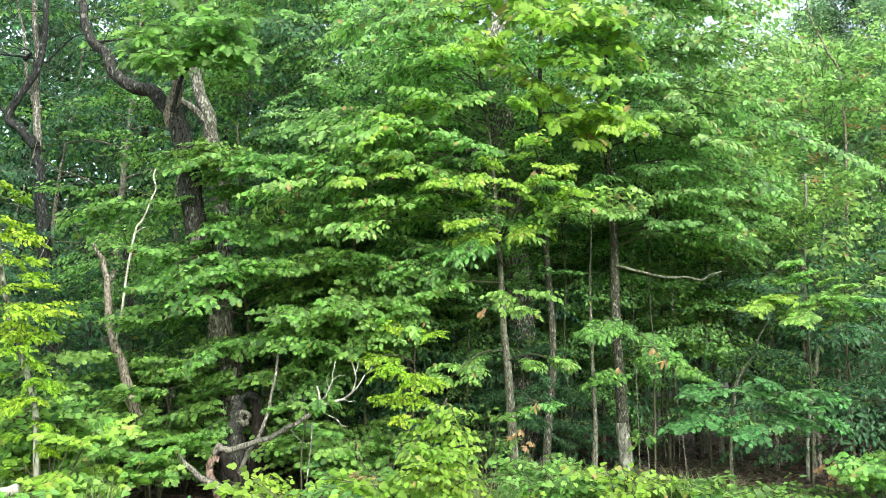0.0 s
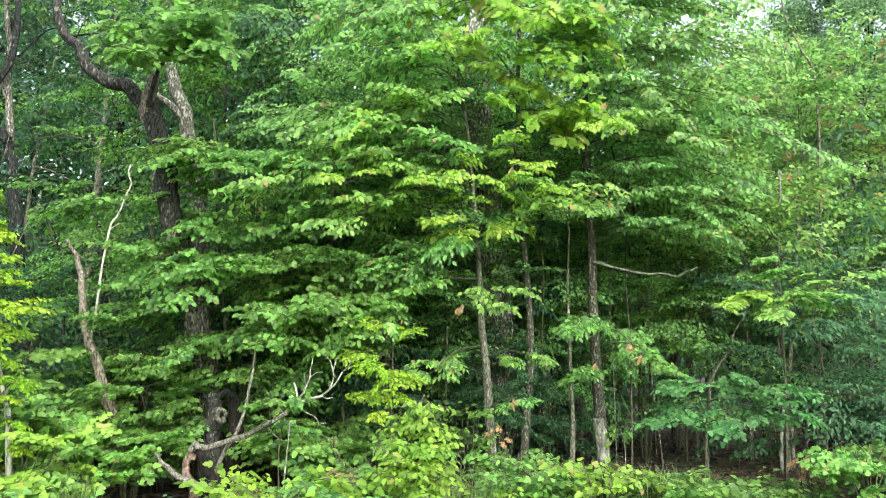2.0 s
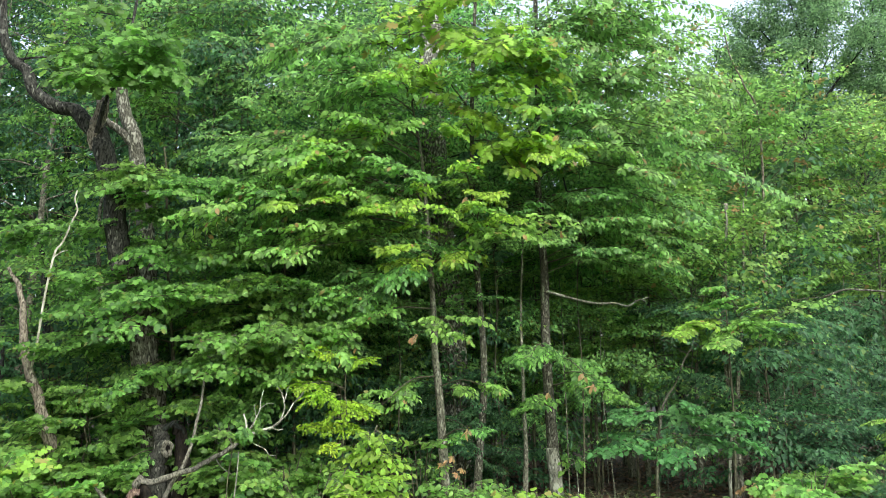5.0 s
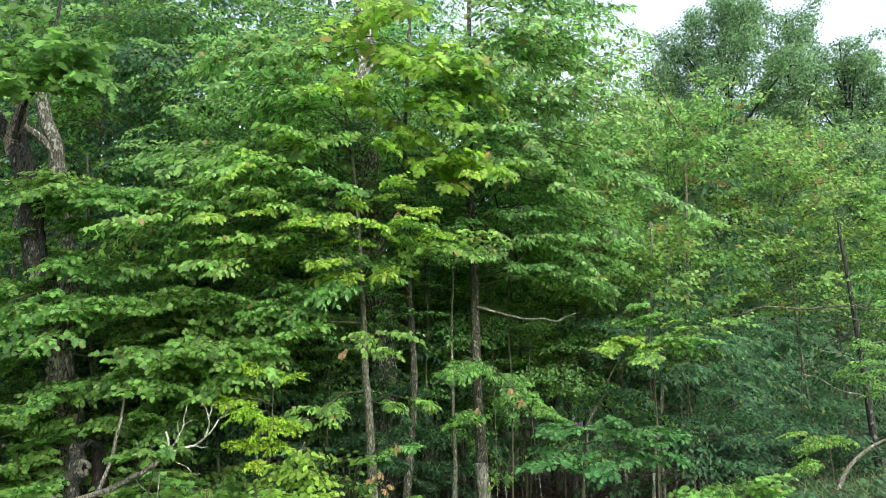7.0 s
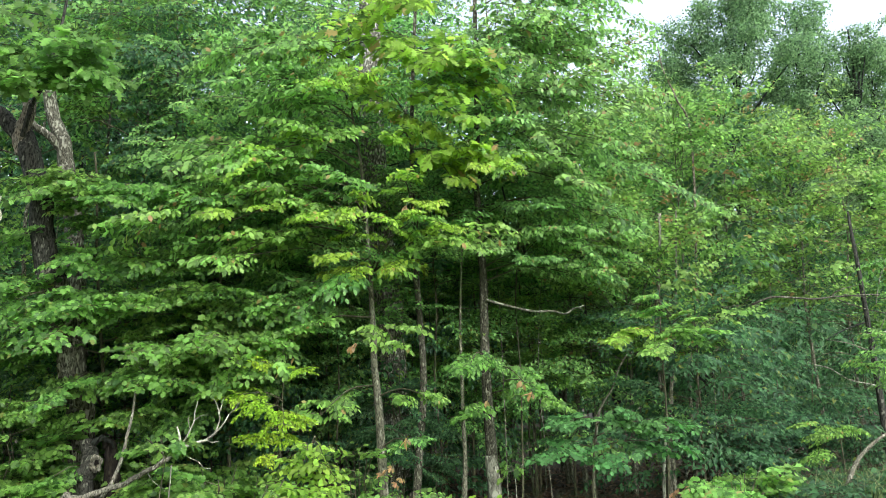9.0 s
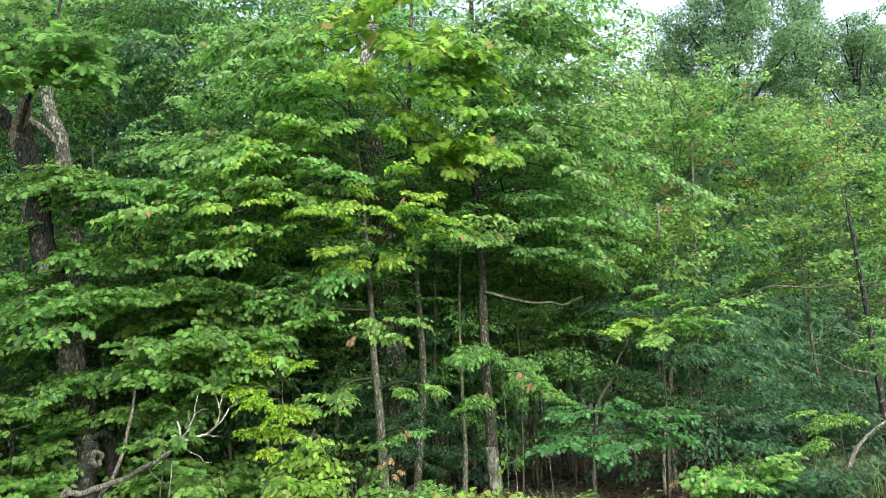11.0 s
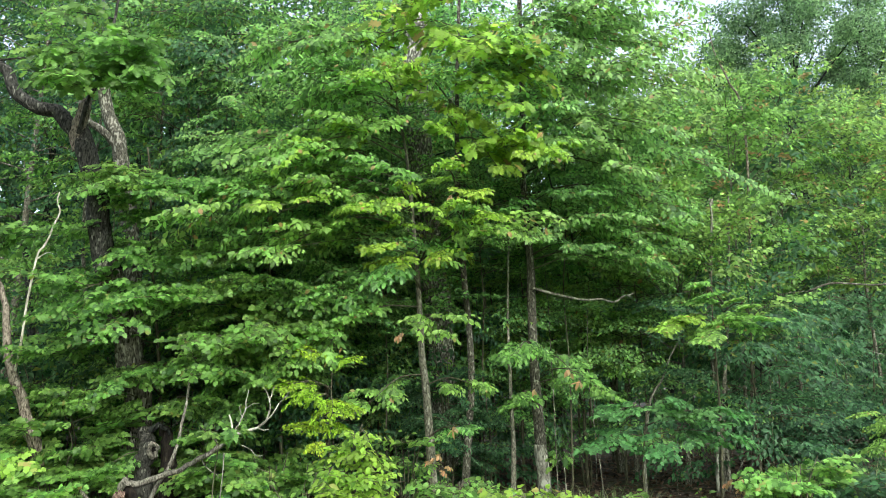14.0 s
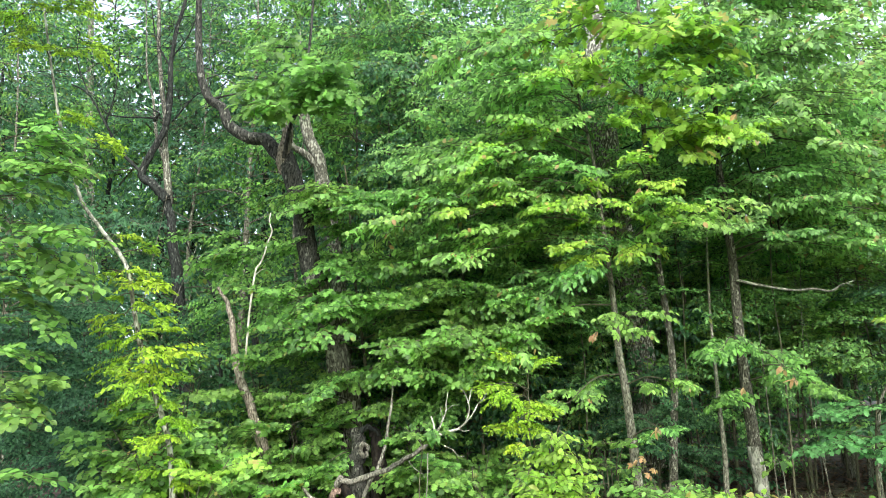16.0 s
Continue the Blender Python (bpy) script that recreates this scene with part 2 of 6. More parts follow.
def plain():
    v = np.array([(0, 0, 0), (1, 0, -0.16), (0.27, 0.21, 0.05), (0.62, 0.22, -0.01), (0.27, -0.21, 0.05), (0.62, -0.22, -0.01)])
    return v, np.array([(0, 1, 3), (0, 3, 2), (0, 5, 1), (0, 4, 5)])


def half_ovate(w):
    v = np.array([(0, 0, 0), (1, 0, -0.12), (0.25, 0.8 * w, 0.04), (0.6, w, 0.0), (0.25, -0.8 * w, 0.04), (0.6, -w, 0.0)])
    return v, np.array([(0, 1, 3), (0, 3, 2), (0, 5, 1), (0, 4, 5)])


def scrap():
    v = np.array([(0, 0, 0), (0.45, 0.3, 0.07), (0.45, -0.3, 0.07), (1, 0, -0.12)])
    return v, np.array([(0, 3, 1), (0, 2, 3)])


SHAPE = {
    "beech": ovate(),
    "maple": lobed([(0, 0), (0.02, 0.22), (0.26, 0.47), (0.38, 0.29), (0.68, 0.38), (0.74, 0.19), (1, 0)]),
    "oak": lobed([(0, 0), (0.2, 0.1), (0.3, 0.3), (0.42, 0.12), (0.6, 0.38), (0.68, 0.14), (0.86, 0.22), (1, 0)], 0.5),
    "leaflet": half_ovate(0.24),
    "round": lobed([(0, 0), (0.06, 0.2), (0.3, 0.38), (0.62, 0.33), (0.86, 0.14), (1, 0)], 0.45),
    "trilobe": lobed([(0, 0), (0.08, 0.26), (0.34, 0.42), (0.48, 0.26), (0.74, 0.25), (1, 0)]),
    "plain": plain(),
    "scrap": scrap(),
}


def unit(v):
    return v / (np.linalg.norm(v, axis=-1, keepdims=True) + 1e-9)


def leaf_mesh(shape, pos, way, up, size):
    pv, pf = SHAPE[shape]
    x = unit(way)
    z = unit(up - (up * x).sum(1, keepdims=True) * x)
    y = np.cross(z, x)
    v = pos[:, None] + size[:, None, None] * (pv[None, :, :1] * x[:, None] + pv[None, :, 1:2] * y[:, None] + pv[None, :, 2:] * z[:, None])
    f = pf[None] + (np.arange(len(pos)) * len(pv))[:, None, None]
    return v.reshape(-1, 3), f.reshape(-1, 3)


def spray_form(r, length, breadth, leaf, gap, twigs, droop=0.12, pairs=False, sag=0.35, lift=0.0, thick=0.25, fine=True, toss=0.45):
    """One flat, tiered twig system along x: leaf places, ways, ups and sizes, and the twigs as thin tubes."""
    pos, way, up, size, wood = [], [], [], [], []

    def axis(s):
        return np.array([s * length, 0.04 * length * math.sin(5 * s), length * (lift * s - droop * s * s)])

    lines = [([axis(s) for s in np.linspace(0.0, 1, 6)], 0.008)]
    for k in range(twigs):
        s = 0.12 + 0.86 * (k + r.uniform(0, 0.7)) / twigs
        side = 1 if k % 2 else -1
        turn = side * radians(r.uniform(38, 68))
        run = breadth * 0.5 * (0.35 + 0.75 * math.sin(math.pi * min(1, 0.2 + 0.75 * s))) * r.uniform(0.7, 1.25)
        a = axis(s)
        w = np.array([math.cos(turn), math.sin(turn), r.uniform(-thick, thick)])
        b = a + w * run * 0.55
        c = a + w * run + np.array([0.08 * run, 0, -droop * run])
        lines.append(([a, b, c], 0.004))
    for line, rad in lines:
        path = smooth_path(line, 12)
        if fine or len(line) > 3:
            wood.append(tube(path[[0, 5, 11]] if len(line) > 3 else path[[0, 11]], rad, rad * 0.4, 3, curve=False))
        seg = np.linalg.norm(np.diff(path, axis=0), axis=1)
        total = seg.sum()
        count = max(2, int(total / gap))
        cum = np.r_[0, np.cumsum(seg)]
        for k in range(count):
            d = total * (k + 0.6) / count
            if len(line) > 3 and d < 0.2 * total:
                continue
            p = np.array([np.interp(d, cum, path[:, q]) for q in range(3)])
            e = np.array([np.interp(min(d + 0.02, total), cum, path[:, q]) - np.interp(max(d - 0.03, 0), cum, path[:, q]) for q in range(3)])
            e /= np.linalg.norm(e) + 1e-9
            last = k == count - 1
            for side in ((1, -1) if pairs else ((1,) if k % 2 else (-1,))):
                a = side * radians(r.uniform(35, 70)) * (0.25 if last else 1)
                w = np.array([e[0] * math.cos(a) - e[1] * math.sin(a), e[0] * math.sin(a) + e[1] * math.cos(a), e[2] - r.uniform(0.0, 2 * sag)])
                pos.append(p + r.normal(0, 0.008, 3))
                way.append(w)
                up.append(np.array([0, 0, 1.0]) + r.normal(0, toss, 3))
                size.append(leaf * r.uniform(0.72, 1.22) * (0.85 if last else 1))
    return np.array(pos), np.array(way), np.array(up), np.array(size), join(wood)


def forms(seed, many, **kw):
    r = np.random.default_rng(seed)
    return [spray_form(r, **kw) for _ in range(many)]


FORMS = {
    "beech": forms(1, 10, length=1.0, breadth=0.8, leaf=0.108, gap=0.056, twigs=10, droop=0.2, sag=0.4, thick=0.16, toss=0.6),
    "maple": forms(2, 10, length=0.9, breadth=0.85, leaf=0.086, gap=0.053, twigs=11, droop=0.16, sag=0.34, thick=0.16, toss=0.6),
    "leafy": forms(12, 10, length=0.9, breadth=0.85, leaf=0.105, gap=0.066, twigs=10, droop=0.16, sag=0.42, thick=0.25, fine=False, toss=0.6),
    "upright": forms(16, 10, length=0.85, breadth=0.7, leaf=0.084, gap=0.054, twigs=10, droop=-0.1, sag=0.5, thick=0.4, fine=False, toss=0.6, lift=0.2),
    "fine": forms(17, 10, length=1.05, breadth=1.0, leaf=0.072, gap=0.046, twigs=12, droop=0.12, sag=0.3, thick=0.12, fine=False, toss=0.5),
    "tuft": forms(18, 6, length=0.12, breadth=0.14, leaf=0.1, gap=0.06, twigs=1, droop=0.3, sag=0.7, thick=0.2),
    "oak": forms(3, 8, length=0.7, breadth=0.7, leaf=0.21, gap=0.11, twigs=7, droop=0.12, sag=0.4, thick=0.3, toss=0.6),
    "locust": forms(4, 6, length=0.55, breadth=0.55, leaf=0.06, gap=0.037, twigs=9, droop=0.2, pairs=True, sag=0.35, thick=0.4, toss=0.5),
    "frond": forms(14, 6, length=0.7, breadth=0.7, leaf=0.115, gap=0.055, twigs=8, droop=0.12, pairs=True, sag=0.2, thick=0.15, toss=0.25),
    "coarse": forms(5, 10, length=1.15, breadth=1.1, leaf=0.088, gap=0.068, twigs=10, droop=0.2, sag=0.4, thick=0.3, fine=False, toss=0.5),
    "shade": forms(9, 10, length=1.15, breadth=1.1, leaf=0.125, gap=0.1, twigs=9, droop=0.2, sag=0.4, thick=0.3, fine=False, toss=0.5),
    "far": forms(6, 8, length=1.7, breadth=1.7, leaf=0.26, gap=0.2, twigs=9, droop=0.15, sag=0.5, thick=0.45, fine=False, toss=0.6),
    "distant": forms(10, 8, length=1.3, breadth=1.4, leaf=0.125, gap=0.088, twigs=11, droop=0.1, sag=0.5, thick=0.6, fine=False, toss=0.7),
    "sapling": forms(7, 8, length=0.42, breadth=0.5, leaf=0.125, gap=0.075, twigs=4, droop=0.2, sag=0.35, thick=0.3),
    "broad": forms(11, 6, length=0.6, breadth=0.65, leaf=0.1, gap=0.058, twigs=8, droop=0.18, sag=0.2, thick=0.14, toss=0.28),
    "bigleaf": forms(13, 8, length=0.75, breadth=0.8, leaf=0.098, gap=0.06, twigs=9, droop=0.15, sag=0.2, thick=0.12, toss=0.3),
    "low": forms(8, 8, length=0.36, breadth=0.42, leaf=0.092, gap=0.055, twigs=5, droop=0.12, sag=0.35, thick=0.3, toss=0.35),
}
OUTWARD = np.array([0.0, -0.95, 0.1])  # leaves at the wood's edge lean out to the open light


def turned(yaw, pitch, roll):
    return np.array(Euler((roll, -pitch, yaw)).to_matrix())


def sprays(kind, places, shape, lean=1.0):
    """Leaf mesh and twig mesh of many sprays: places holds (x, y, z, yaw, pitch, roll, scale)."""
    leaves, twigs = [], []
    for x, y, z, yaw, pitch, roll, k in places:
        pos, way, up, size, (wv, wf) = FORMS[kind][int(rng.integers(len(FORMS[kind])))]
        m = turned(yaw, pitch, roll)
        at = np.array([x, y, z])
        leaves.append(leaf_mesh(shape, at + k * pos @ m.T, way @ m.T, up @ m.T + lean * OUTWARD, size * (0.4 + 0.6 * k)))
        twigs.append((at + k * wv @ m.T, wf))
    return join(leaves), join(twigs)


def limb_places(path, kind_len, reach, fan=0.9, k0=0.7, k1=1.15, start=0.3, count=4):
    """Sprays set along a limb, alternately to both sides, the last one carrying on at its end."""
    out = []
    n = len(path)
    for k in range(count):
        s = start + (1 - start) * (k + 0.5 * rng.random()) / max(1, count - 0.6)
        s = min(s, 0.99)
        i = min(int(s * (n - 1)), n - 2)
        p = path[i] + (path[i + 1] - path[i]) * (s * (n - 1) - i)
        d = path[i + 1] - path[i]
        yaw = math.atan2(d[1], d[0]) + (0 if k == count - 1 else (1 if k % 2 else -1) * rng.uniform(0.3, fan))
        p = p + [0, 0, rng.normal(0, 0.07 * reach)]
        out.append((*p, yaw, rng.uniform(-0.4, 0.2), rng.normal(0, 0.22), rng.uniform(k0, k1) * reach))
    return out


def single_leaves(parent, kind, places, shape, leaf, lean=1.0, most=300, name="leaf"):
    """Sprays whose leaves are objects of their own on one mesh."""
    key = shape + "_" + leaf
    if key not in SINGLE:
        SINGLE[key] = mesh_of(key, *SHAPE[shape], LEAF_OWN[leaf])
    base = np.array(root_of(parent).location)
    twigs, count = [], 0
    for x, y, z, yaw, pitch, roll, k in places:
        pos, way, up, size, (wv, wf) = FORMS[kind][int(rng.integers(len(FORMS[kind])))]
        m = turned(yaw, pitch, roll)
        at = np.array([x, y, z])
        twigs.append((at + k * wv @ m.T, wf))
        pos, way, up, size = at + k * pos @ m.T - base, unit(way @ m.T), up @ m.T + lean * OUTWARD, size * (0.4 + 0.6 * k)
        side_up = unit(up - (up * way).sum(1, keepdims=True) * way)
        across = np.cross(side_up, way)
        for p, w, a, u, g in zip(pos, way, across, side_up, size):
            ob = new(name, SINGLE[key])
            ob.parent = parent
            ob.matrix_basis = Matrix(((w[0] * g, a[0] * g, u[0] * g, p[0]), (w[1] * g, a[1] * g, u[1] * g, p[1]), (w[2] * g, a[2] * g, u[2] * g, p[2]), (0, 0, 0, 1)))
            count += 1
    return join(twigs), count


SINGLE, SINGLES = {}, {}


def tree(name, label, x, y, height, girth, base, reach, kind, shape, leaf, bark, limbs=22, each=4, lean=(0, 0), category="tree", group="", flat=0.25, lift=0.35, split=False, out=1.0, k=1.0):
    """A tree with a bending trunk, limbs at all sides and leaf sprays along the limbs."""
    ob = thing(name, x, y, 0, label, category, group)
    u = np.linspace(0, 1, 7)
    path = np.c_[x + lean[0] * u + rng.normal(0, 0.005 * height, 7) * (u > 0), y + lean[1] * u + rng.normal(0, 0.005 * height, 7) * (u > 0), -0.08 + (height + 0.08) * u]
    part("trunk", tube(path, girth / 2, girth * 0.05, 9, 26, 0.06, flare=0.3), BARK[bark], ob, smooth=True)
    fine = smooth_path(path, 60)
    all_places, woods = [], []
    for j in range(limbs):
        s = base + (0.98 - base) * (j + rng.random()) / limbs
        p = fine[int(s * 59)]
        u = (s - base) / (1 - base)
        run = reach * (0.55 + 0.6 * math.sin(math.pi * min(1, 0.25 + u * 0.7))) * rng.uniform(0.65, 1.2) * (1 - 0.45 * u)
        a = j * 2.4 + rng.uniform(-0.5, 0.5)
        rise = rng.uniform(-0.1, lift) + 0.4 * u
        w = np.array([math.cos(a), math.sin(a), rise])
        pts = np.array([p, p + w * run * 0.5 + [0, 0, 0.08 * run], p + w * run + [0, 0, -flat * 0.3 * run]])
        line = smooth_path(pts, 8)
        wood = tube(line, max(0.007, girth * 0.15 * (1 - 0.6 * u)), 0.004, 5, curve=False)
        if split:
            part("limb", wood, BARK[bark], ob, smooth=True)
        else:
            woods.append(wood)
        all_places += limb_places(line, 1.0, k, count=each)
    for j in range(3):  # the leader's own sprays
        all_places.append((*fine[56], j * 2.1, 1.0, 0.0, k))
    lv, tw = sprays(kind, all_places, shape, out)
    part("twigwork", join(woods + [tw]), BARK["twig"], ob, kind="stuff")
    part("crown", lv, LEAF[leaf], ob)
    return ob


def tier(ob, root, tip, kind="beech", leaf="beech", shape="beech", each=5, scale=0.8, rise=0.12, bark="twig", girth=0.012, fan=0.8, start=0.3, own=False, lean=0.8):
    """One limb of a tree from root to tip with its leaf tier; the limb is a part, the leaves are its parts."""
    root, tip = np.array(root), np.array(tip)
    run = np.linalg.norm(tip - root)
    mid = (root + tip) / 2 + np.array([0, 0, rise * run])
    line = smooth_path(np.array([root, mid, tip]), 10)
    places = limb_places(line, 1, scale, fan=fan, start=start, count=each)
    wood = tube(line, girth, 0.004, 6, curve=False)
    br = part("limb", wood, BARK[bark], ob, smooth=True)
    if own and SINGLES.get(ob.name, 0) < 220:  # the outermost spray leaf by leaf
        tw, n = single_leaves(br, kind, places[-1:], shape, leaf, lean)
        SINGLES[ob.name] = SINGLES.get(ob.name, 0) + n
        part("twigwork", tw, BARK["twig"], br, kind="stuff")
        places = places[:-1]
        if not places:
            return br
    lv, tw = sprays(kind, places, shape, lean)
    part("twigwork", tw, BARK["twig"], br, kind="stuff")
    part("foliage", lv, LEAF[leaf], br)
    return br


def shrub(name, label, x, y, height, spread, kind, shape, leaf, stems=5, each=4, k=0.8, category="shrub", group="", own=False, z=0.0):
    """A bush of several stems rising from one foot, each with leaf sprays up its length."""
    ob = thing(name, x, y, z, label, category, group)
    for j in range(stems):
        a = j * 2.4 + rng.uniform(-0.6, 0.6)
        r = spread * rng.uniform(0.35, 1.0)
        top = np.array([x + r * math.cos(a), y + r * math.sin(a), z + height * rng.uniform(0.6, 1.0)])
        foot = np.array([x + 0.06 * math.cos(a), y + 0.06 * math.sin(a), z - 0.05])
        mid = (foot + top) / 2 + np.array([-0.12 * r * math.cos(a), -0.12 * r * math.sin(a), 0.1 * height])
        line = smooth_path([foot, mid, top], 10)
        stem = part("stem", tube(line, 0.012, 0.004, 5, curve=False), BARK["twig"], ob, smooth=True)
        places = []
        for q in range(each):
            s = 0.36 + 0.63 * (q + 0.45 + 0.55 * rng.random()) / each
            i = int(s * 9)
            p = line[min(i, 9)]
            places.append((*p, a + rng.uniform(-1.6, 1.6), rng.uniform(-0.1, 0.5), rng.normal(0, 0.25), k * rng.uniform(0.75, 1.2)))
        if own and SINGLES.get(ob.name, 0) < 100:
            tw, n = single_leaves(stem, kind, places, shape, leaf)
            SINGLES[ob.name] = SINGLES.get(ob.name, 0) + n
            part("twigwork", tw, BARK["twig"], stem, kind="stuff")
        else:
            lv, tw = sprays(kind, places, shape)
            part("twigwork", tw, BARK["twig"], stem, kind="stuff")
            part("foliage", lv, LEAF[leaf], stem)
    return ob


def bare_twigs(ob, pts, many, reach, bark="dark", girth=0.008):
    """Fine leafless twigs that fork off a limb."""
    line = smooth_path(pts, 40)
    geos = []
    for _ in range(many):
        p = line[int(rng.integers(8, 40))]
        for fork in range(3):
            w = unit(rng.normal(0, 1, 3) * [1, 0.6, 0.8] + [0, 0, 0.35])
            run = reach * rng.uniform(0.4, 1.0) * (1.0 if fork == 0 else 0.6)
            bend = rng.normal(0, 0.1 * run, 3)
            q = [p, p + 0.5 * run * w + bend, p + run * w]
            geos.append(tube(q, girth if fork == 0 else girth * 0.6, 0.002, 4, 6))
            p = q[1]
    return part("twigwork", join(geos), BARK[bark], ob, kind="stuff")


# ---- ground ----
def ground():
    edge = np.concatenate([np.array([-600, -200, -80, -40]), np.linspace(-26, 26, 90), np.array([40, 80, 200, 600])])
    gx, gy = np.meshgrid(edge, np.concatenate([np.array([-600, -200, -60, -20]), np.linspace(-8, 46, 90), np.array([60, 90, 200, 600])]), indexing="ij")
    z = 0.05 * np.sin(gx * 0.9 + 1) * np.cos(gy * 0.7) + 0.03 * np.sin(gx * 2.3) * np.sin(gy * 1.9 + 2)
    z += 0.02 * rng.standard_normal(gx.shape)
    z *= np.exp(-(np.maximum(np.hypot(gx, gy) - 50, 0) / 30))
    z -= 0.03
    n, m = gx.shape
    i, j = np.meshgrid(np.arange(n - 1), np.arange(m - 1), indexing="ij")
    i, j = i.ravel(), j.ravel()
    f = np.c_[i * m + j, (i + 1) * m + j, (i + 1) * m + j + 1, i * m + j + 1]
    v = np.c_[gx.ravel(), gy.ravel(), z.ravel()]
    ob = new("ground", mesh_of("ground", v, f, ground_material(), True))
    return tagged(ob, "brown leaf litter of the forest floor with moss", "ground", kind="structure")


ground()

# ---- the large trees of the edge ----
oak = thing("oak_tree", -2.53, 9.80, 0, "old dark-barked oak with a crooked forked trunk", "tree")
part("lower_trunk", tube([(-2.47, 9.80, 0.02), (-2.61, 9.80, 1.15), (-2.81, 9.80, 2.13), (-3.10, 9.80, 3.13)], 0.155, 0.138, 28, 60, 0.06, flare=0.4), BARK["furrowed"], oak, "grey furrowed lower trunk", smooth=True)
# darker bark from here up puts the backlit look into the colour
part("trunk", tube([(-3.07, 9.80, 3.04), (-3.10, 9.80, 3.13), (-3.23, 9.80, 3.94), (-3.35, 9.80, 4.38), (-3.55, 9.80, 4.88)], 0.142, 0.115, 28, 50, 0.05), BARK["oak"], oak, smooth=True)
part("limb", tube([(-3.51, 9.80, 4.76), (-3.72, 9.80, 4.99), (-4.01, 9.80, 5.13), (-4.28, 9.80, 5.28), (-4.42, 9.80, 5.57), (-4.64, 9.80, 5.80), (-4.74, 9.80, 6.19), (-4.79, 9.80, 7.19), (-4.80, 9.80, 8.93)], 0.1, 0.035, 18, 50, 0.05), BARK["oak"], oak, smooth=True)
part("broken_stub", tube([(-3.47, 9.80, 4.57), (-3.49, 9.75, 4.82), (-3.44, 9.70, 5.03), (-3.42, 9.70, 5.18)], 0.085, 0.06, 12, 22, 0.14), BARK["snag"], oak, "brown broken stub of a lost limb")
part("limb", tube([(-3.47, 9.70, 4.73), (-3.34, 9.60, 5.15), (-3.19, 9.60, 5.45), (-3.15, 9.60, 5.75), (-3.02, 9.60, 6.84), (-2.99, 9.60, 8.78)], 0.03, 0.012, 10, 26, 0.07), BARK["oak"], oak, smooth=True)
part("limb", tube([(-4.56, 9.80, 5.72), (-4.34, 9.80, 5.75), (-4.07, 9.80, 5.76)], 0.02, 0.006, 6), BARK["oak"], oak, smooth=True)
for root, tip, each in (((-3.32, 9.70, 5.34), (-3.51, 8.90, 5.13), 5), ((-3.23, 9.70, 5.64), (-3.22, 8.80, 5.06), 4), ((-3.20, 9.70, 5.80), (-2.48, 9.00, 5.24), 5), ((-3.23, 9.70, 5.72), (-3.51, 9.00, 5.49), 4), ((-3.11, 9.60, 6.22), (-3.33, 9.00, 6.00), 3), ((-3.16, 9.60, 6.06), (-2.76, 9.00, 5.57), 3), ((-3.19, 9.60, 5.45), (-2.84, 9.10, 5.07), 3), ((-3.19, 9.60, 5.45), (-2.68, 9.20, 5.51), 3)):
    tier(oak, root, tip, "oak", "oak", "oak", each, 0.6, 0.02, "dark", own=True, lean=1.0)
for root, tip, each in (((-3.13, 9.60, 5.50), (-2.88, 8.90, 5.39), 5), ((-3.18, 9.60, 5.65), (-3.44, 8.90, 5.49), 5), ((-3.15, 9.60, 5.80), (-2.56, 8.90, 5.57), 4), ((-3.13, 9.60, 5.43), (-2.61, 8.90, 5.22), 5)):
    tier(oak, root, tip, "oak", "oak", "oak", each, 0.6, 0.02, "dark", lean=0.9)

pale = thing("birch_tree", -2.85, 10.70, 0, "grey lichened broken-topped trunk with a short crooked fork", "tree")
part("trunk", tube([(-2.78, 10.70, -0.12), (-2.94, 10.70, 1.87), (-3.13, 10.70, 3.98), (-3.25, 10.70, 4.68), (-3.35, 10.70, 5.01), (-3.45, 10.70, 5.35), (-3.54, 10.70, 5.72), (-3.50, 10.70, 6.02), (-3.55, 10.70, 6.22)], 0.127, 0.065, 18, 40, 0.08, flare=0.3), BARK["lichened"], pale, smooth=True)
part("limb", tube([(-3.29, 10.70, 4.85), (-3.48, 10.61, 5.06), (-3.67, 10.52, 5.20), (-3.79, 10.52, 5.57)], 0.06, 0.035, 9, 20, 0.08), BARK["lichened"], pale, smooth=True)

edge_tree = thing("forked_tree", -6.36, 13.00, 0, "slender dark tree with a black crooked limb", "tree")
part("trunk", tube([(-6.27, 13.00, -0.25), (-6.48, 13.00, 1.93), (-6.69, 13.00, 3.53), (-6.83, 13.00, 4.50), (-6.93, 13.00, 5.17)], 0.135, 0.075, 22, 60, 0.08, flare=0.3), BARK["dark"], edge_tree, smooth=True)
part("upper_trunk", tube([(-6.92, 13.00, 5.11), (-6.95, 13.00, 5.64), (-7.04, 13.00, 6.30), (-7.05, 13.00, 6.91), (-7.18, 13.00, 7.64), (-7.26, 13.00, 9.13), (-7.46, 13.00, 11.33)], 0.068, 0.018, 12, 50, 0.1), BARK["lichened"], edge_tree, "paler upper trunk", smooth=True)
part("limb", tube([(-6.98, 13.00, 5.79), (-7.20, 13.00, 6.40), (-7.30, 13.00, 7.12), (-7.45, 13.00, 7.85), (-7.55, 13.00, 9.45)], 0.036, 0.01, 9, 30, 0.1), BARK["lichened"], edge_tree, smooth=True)
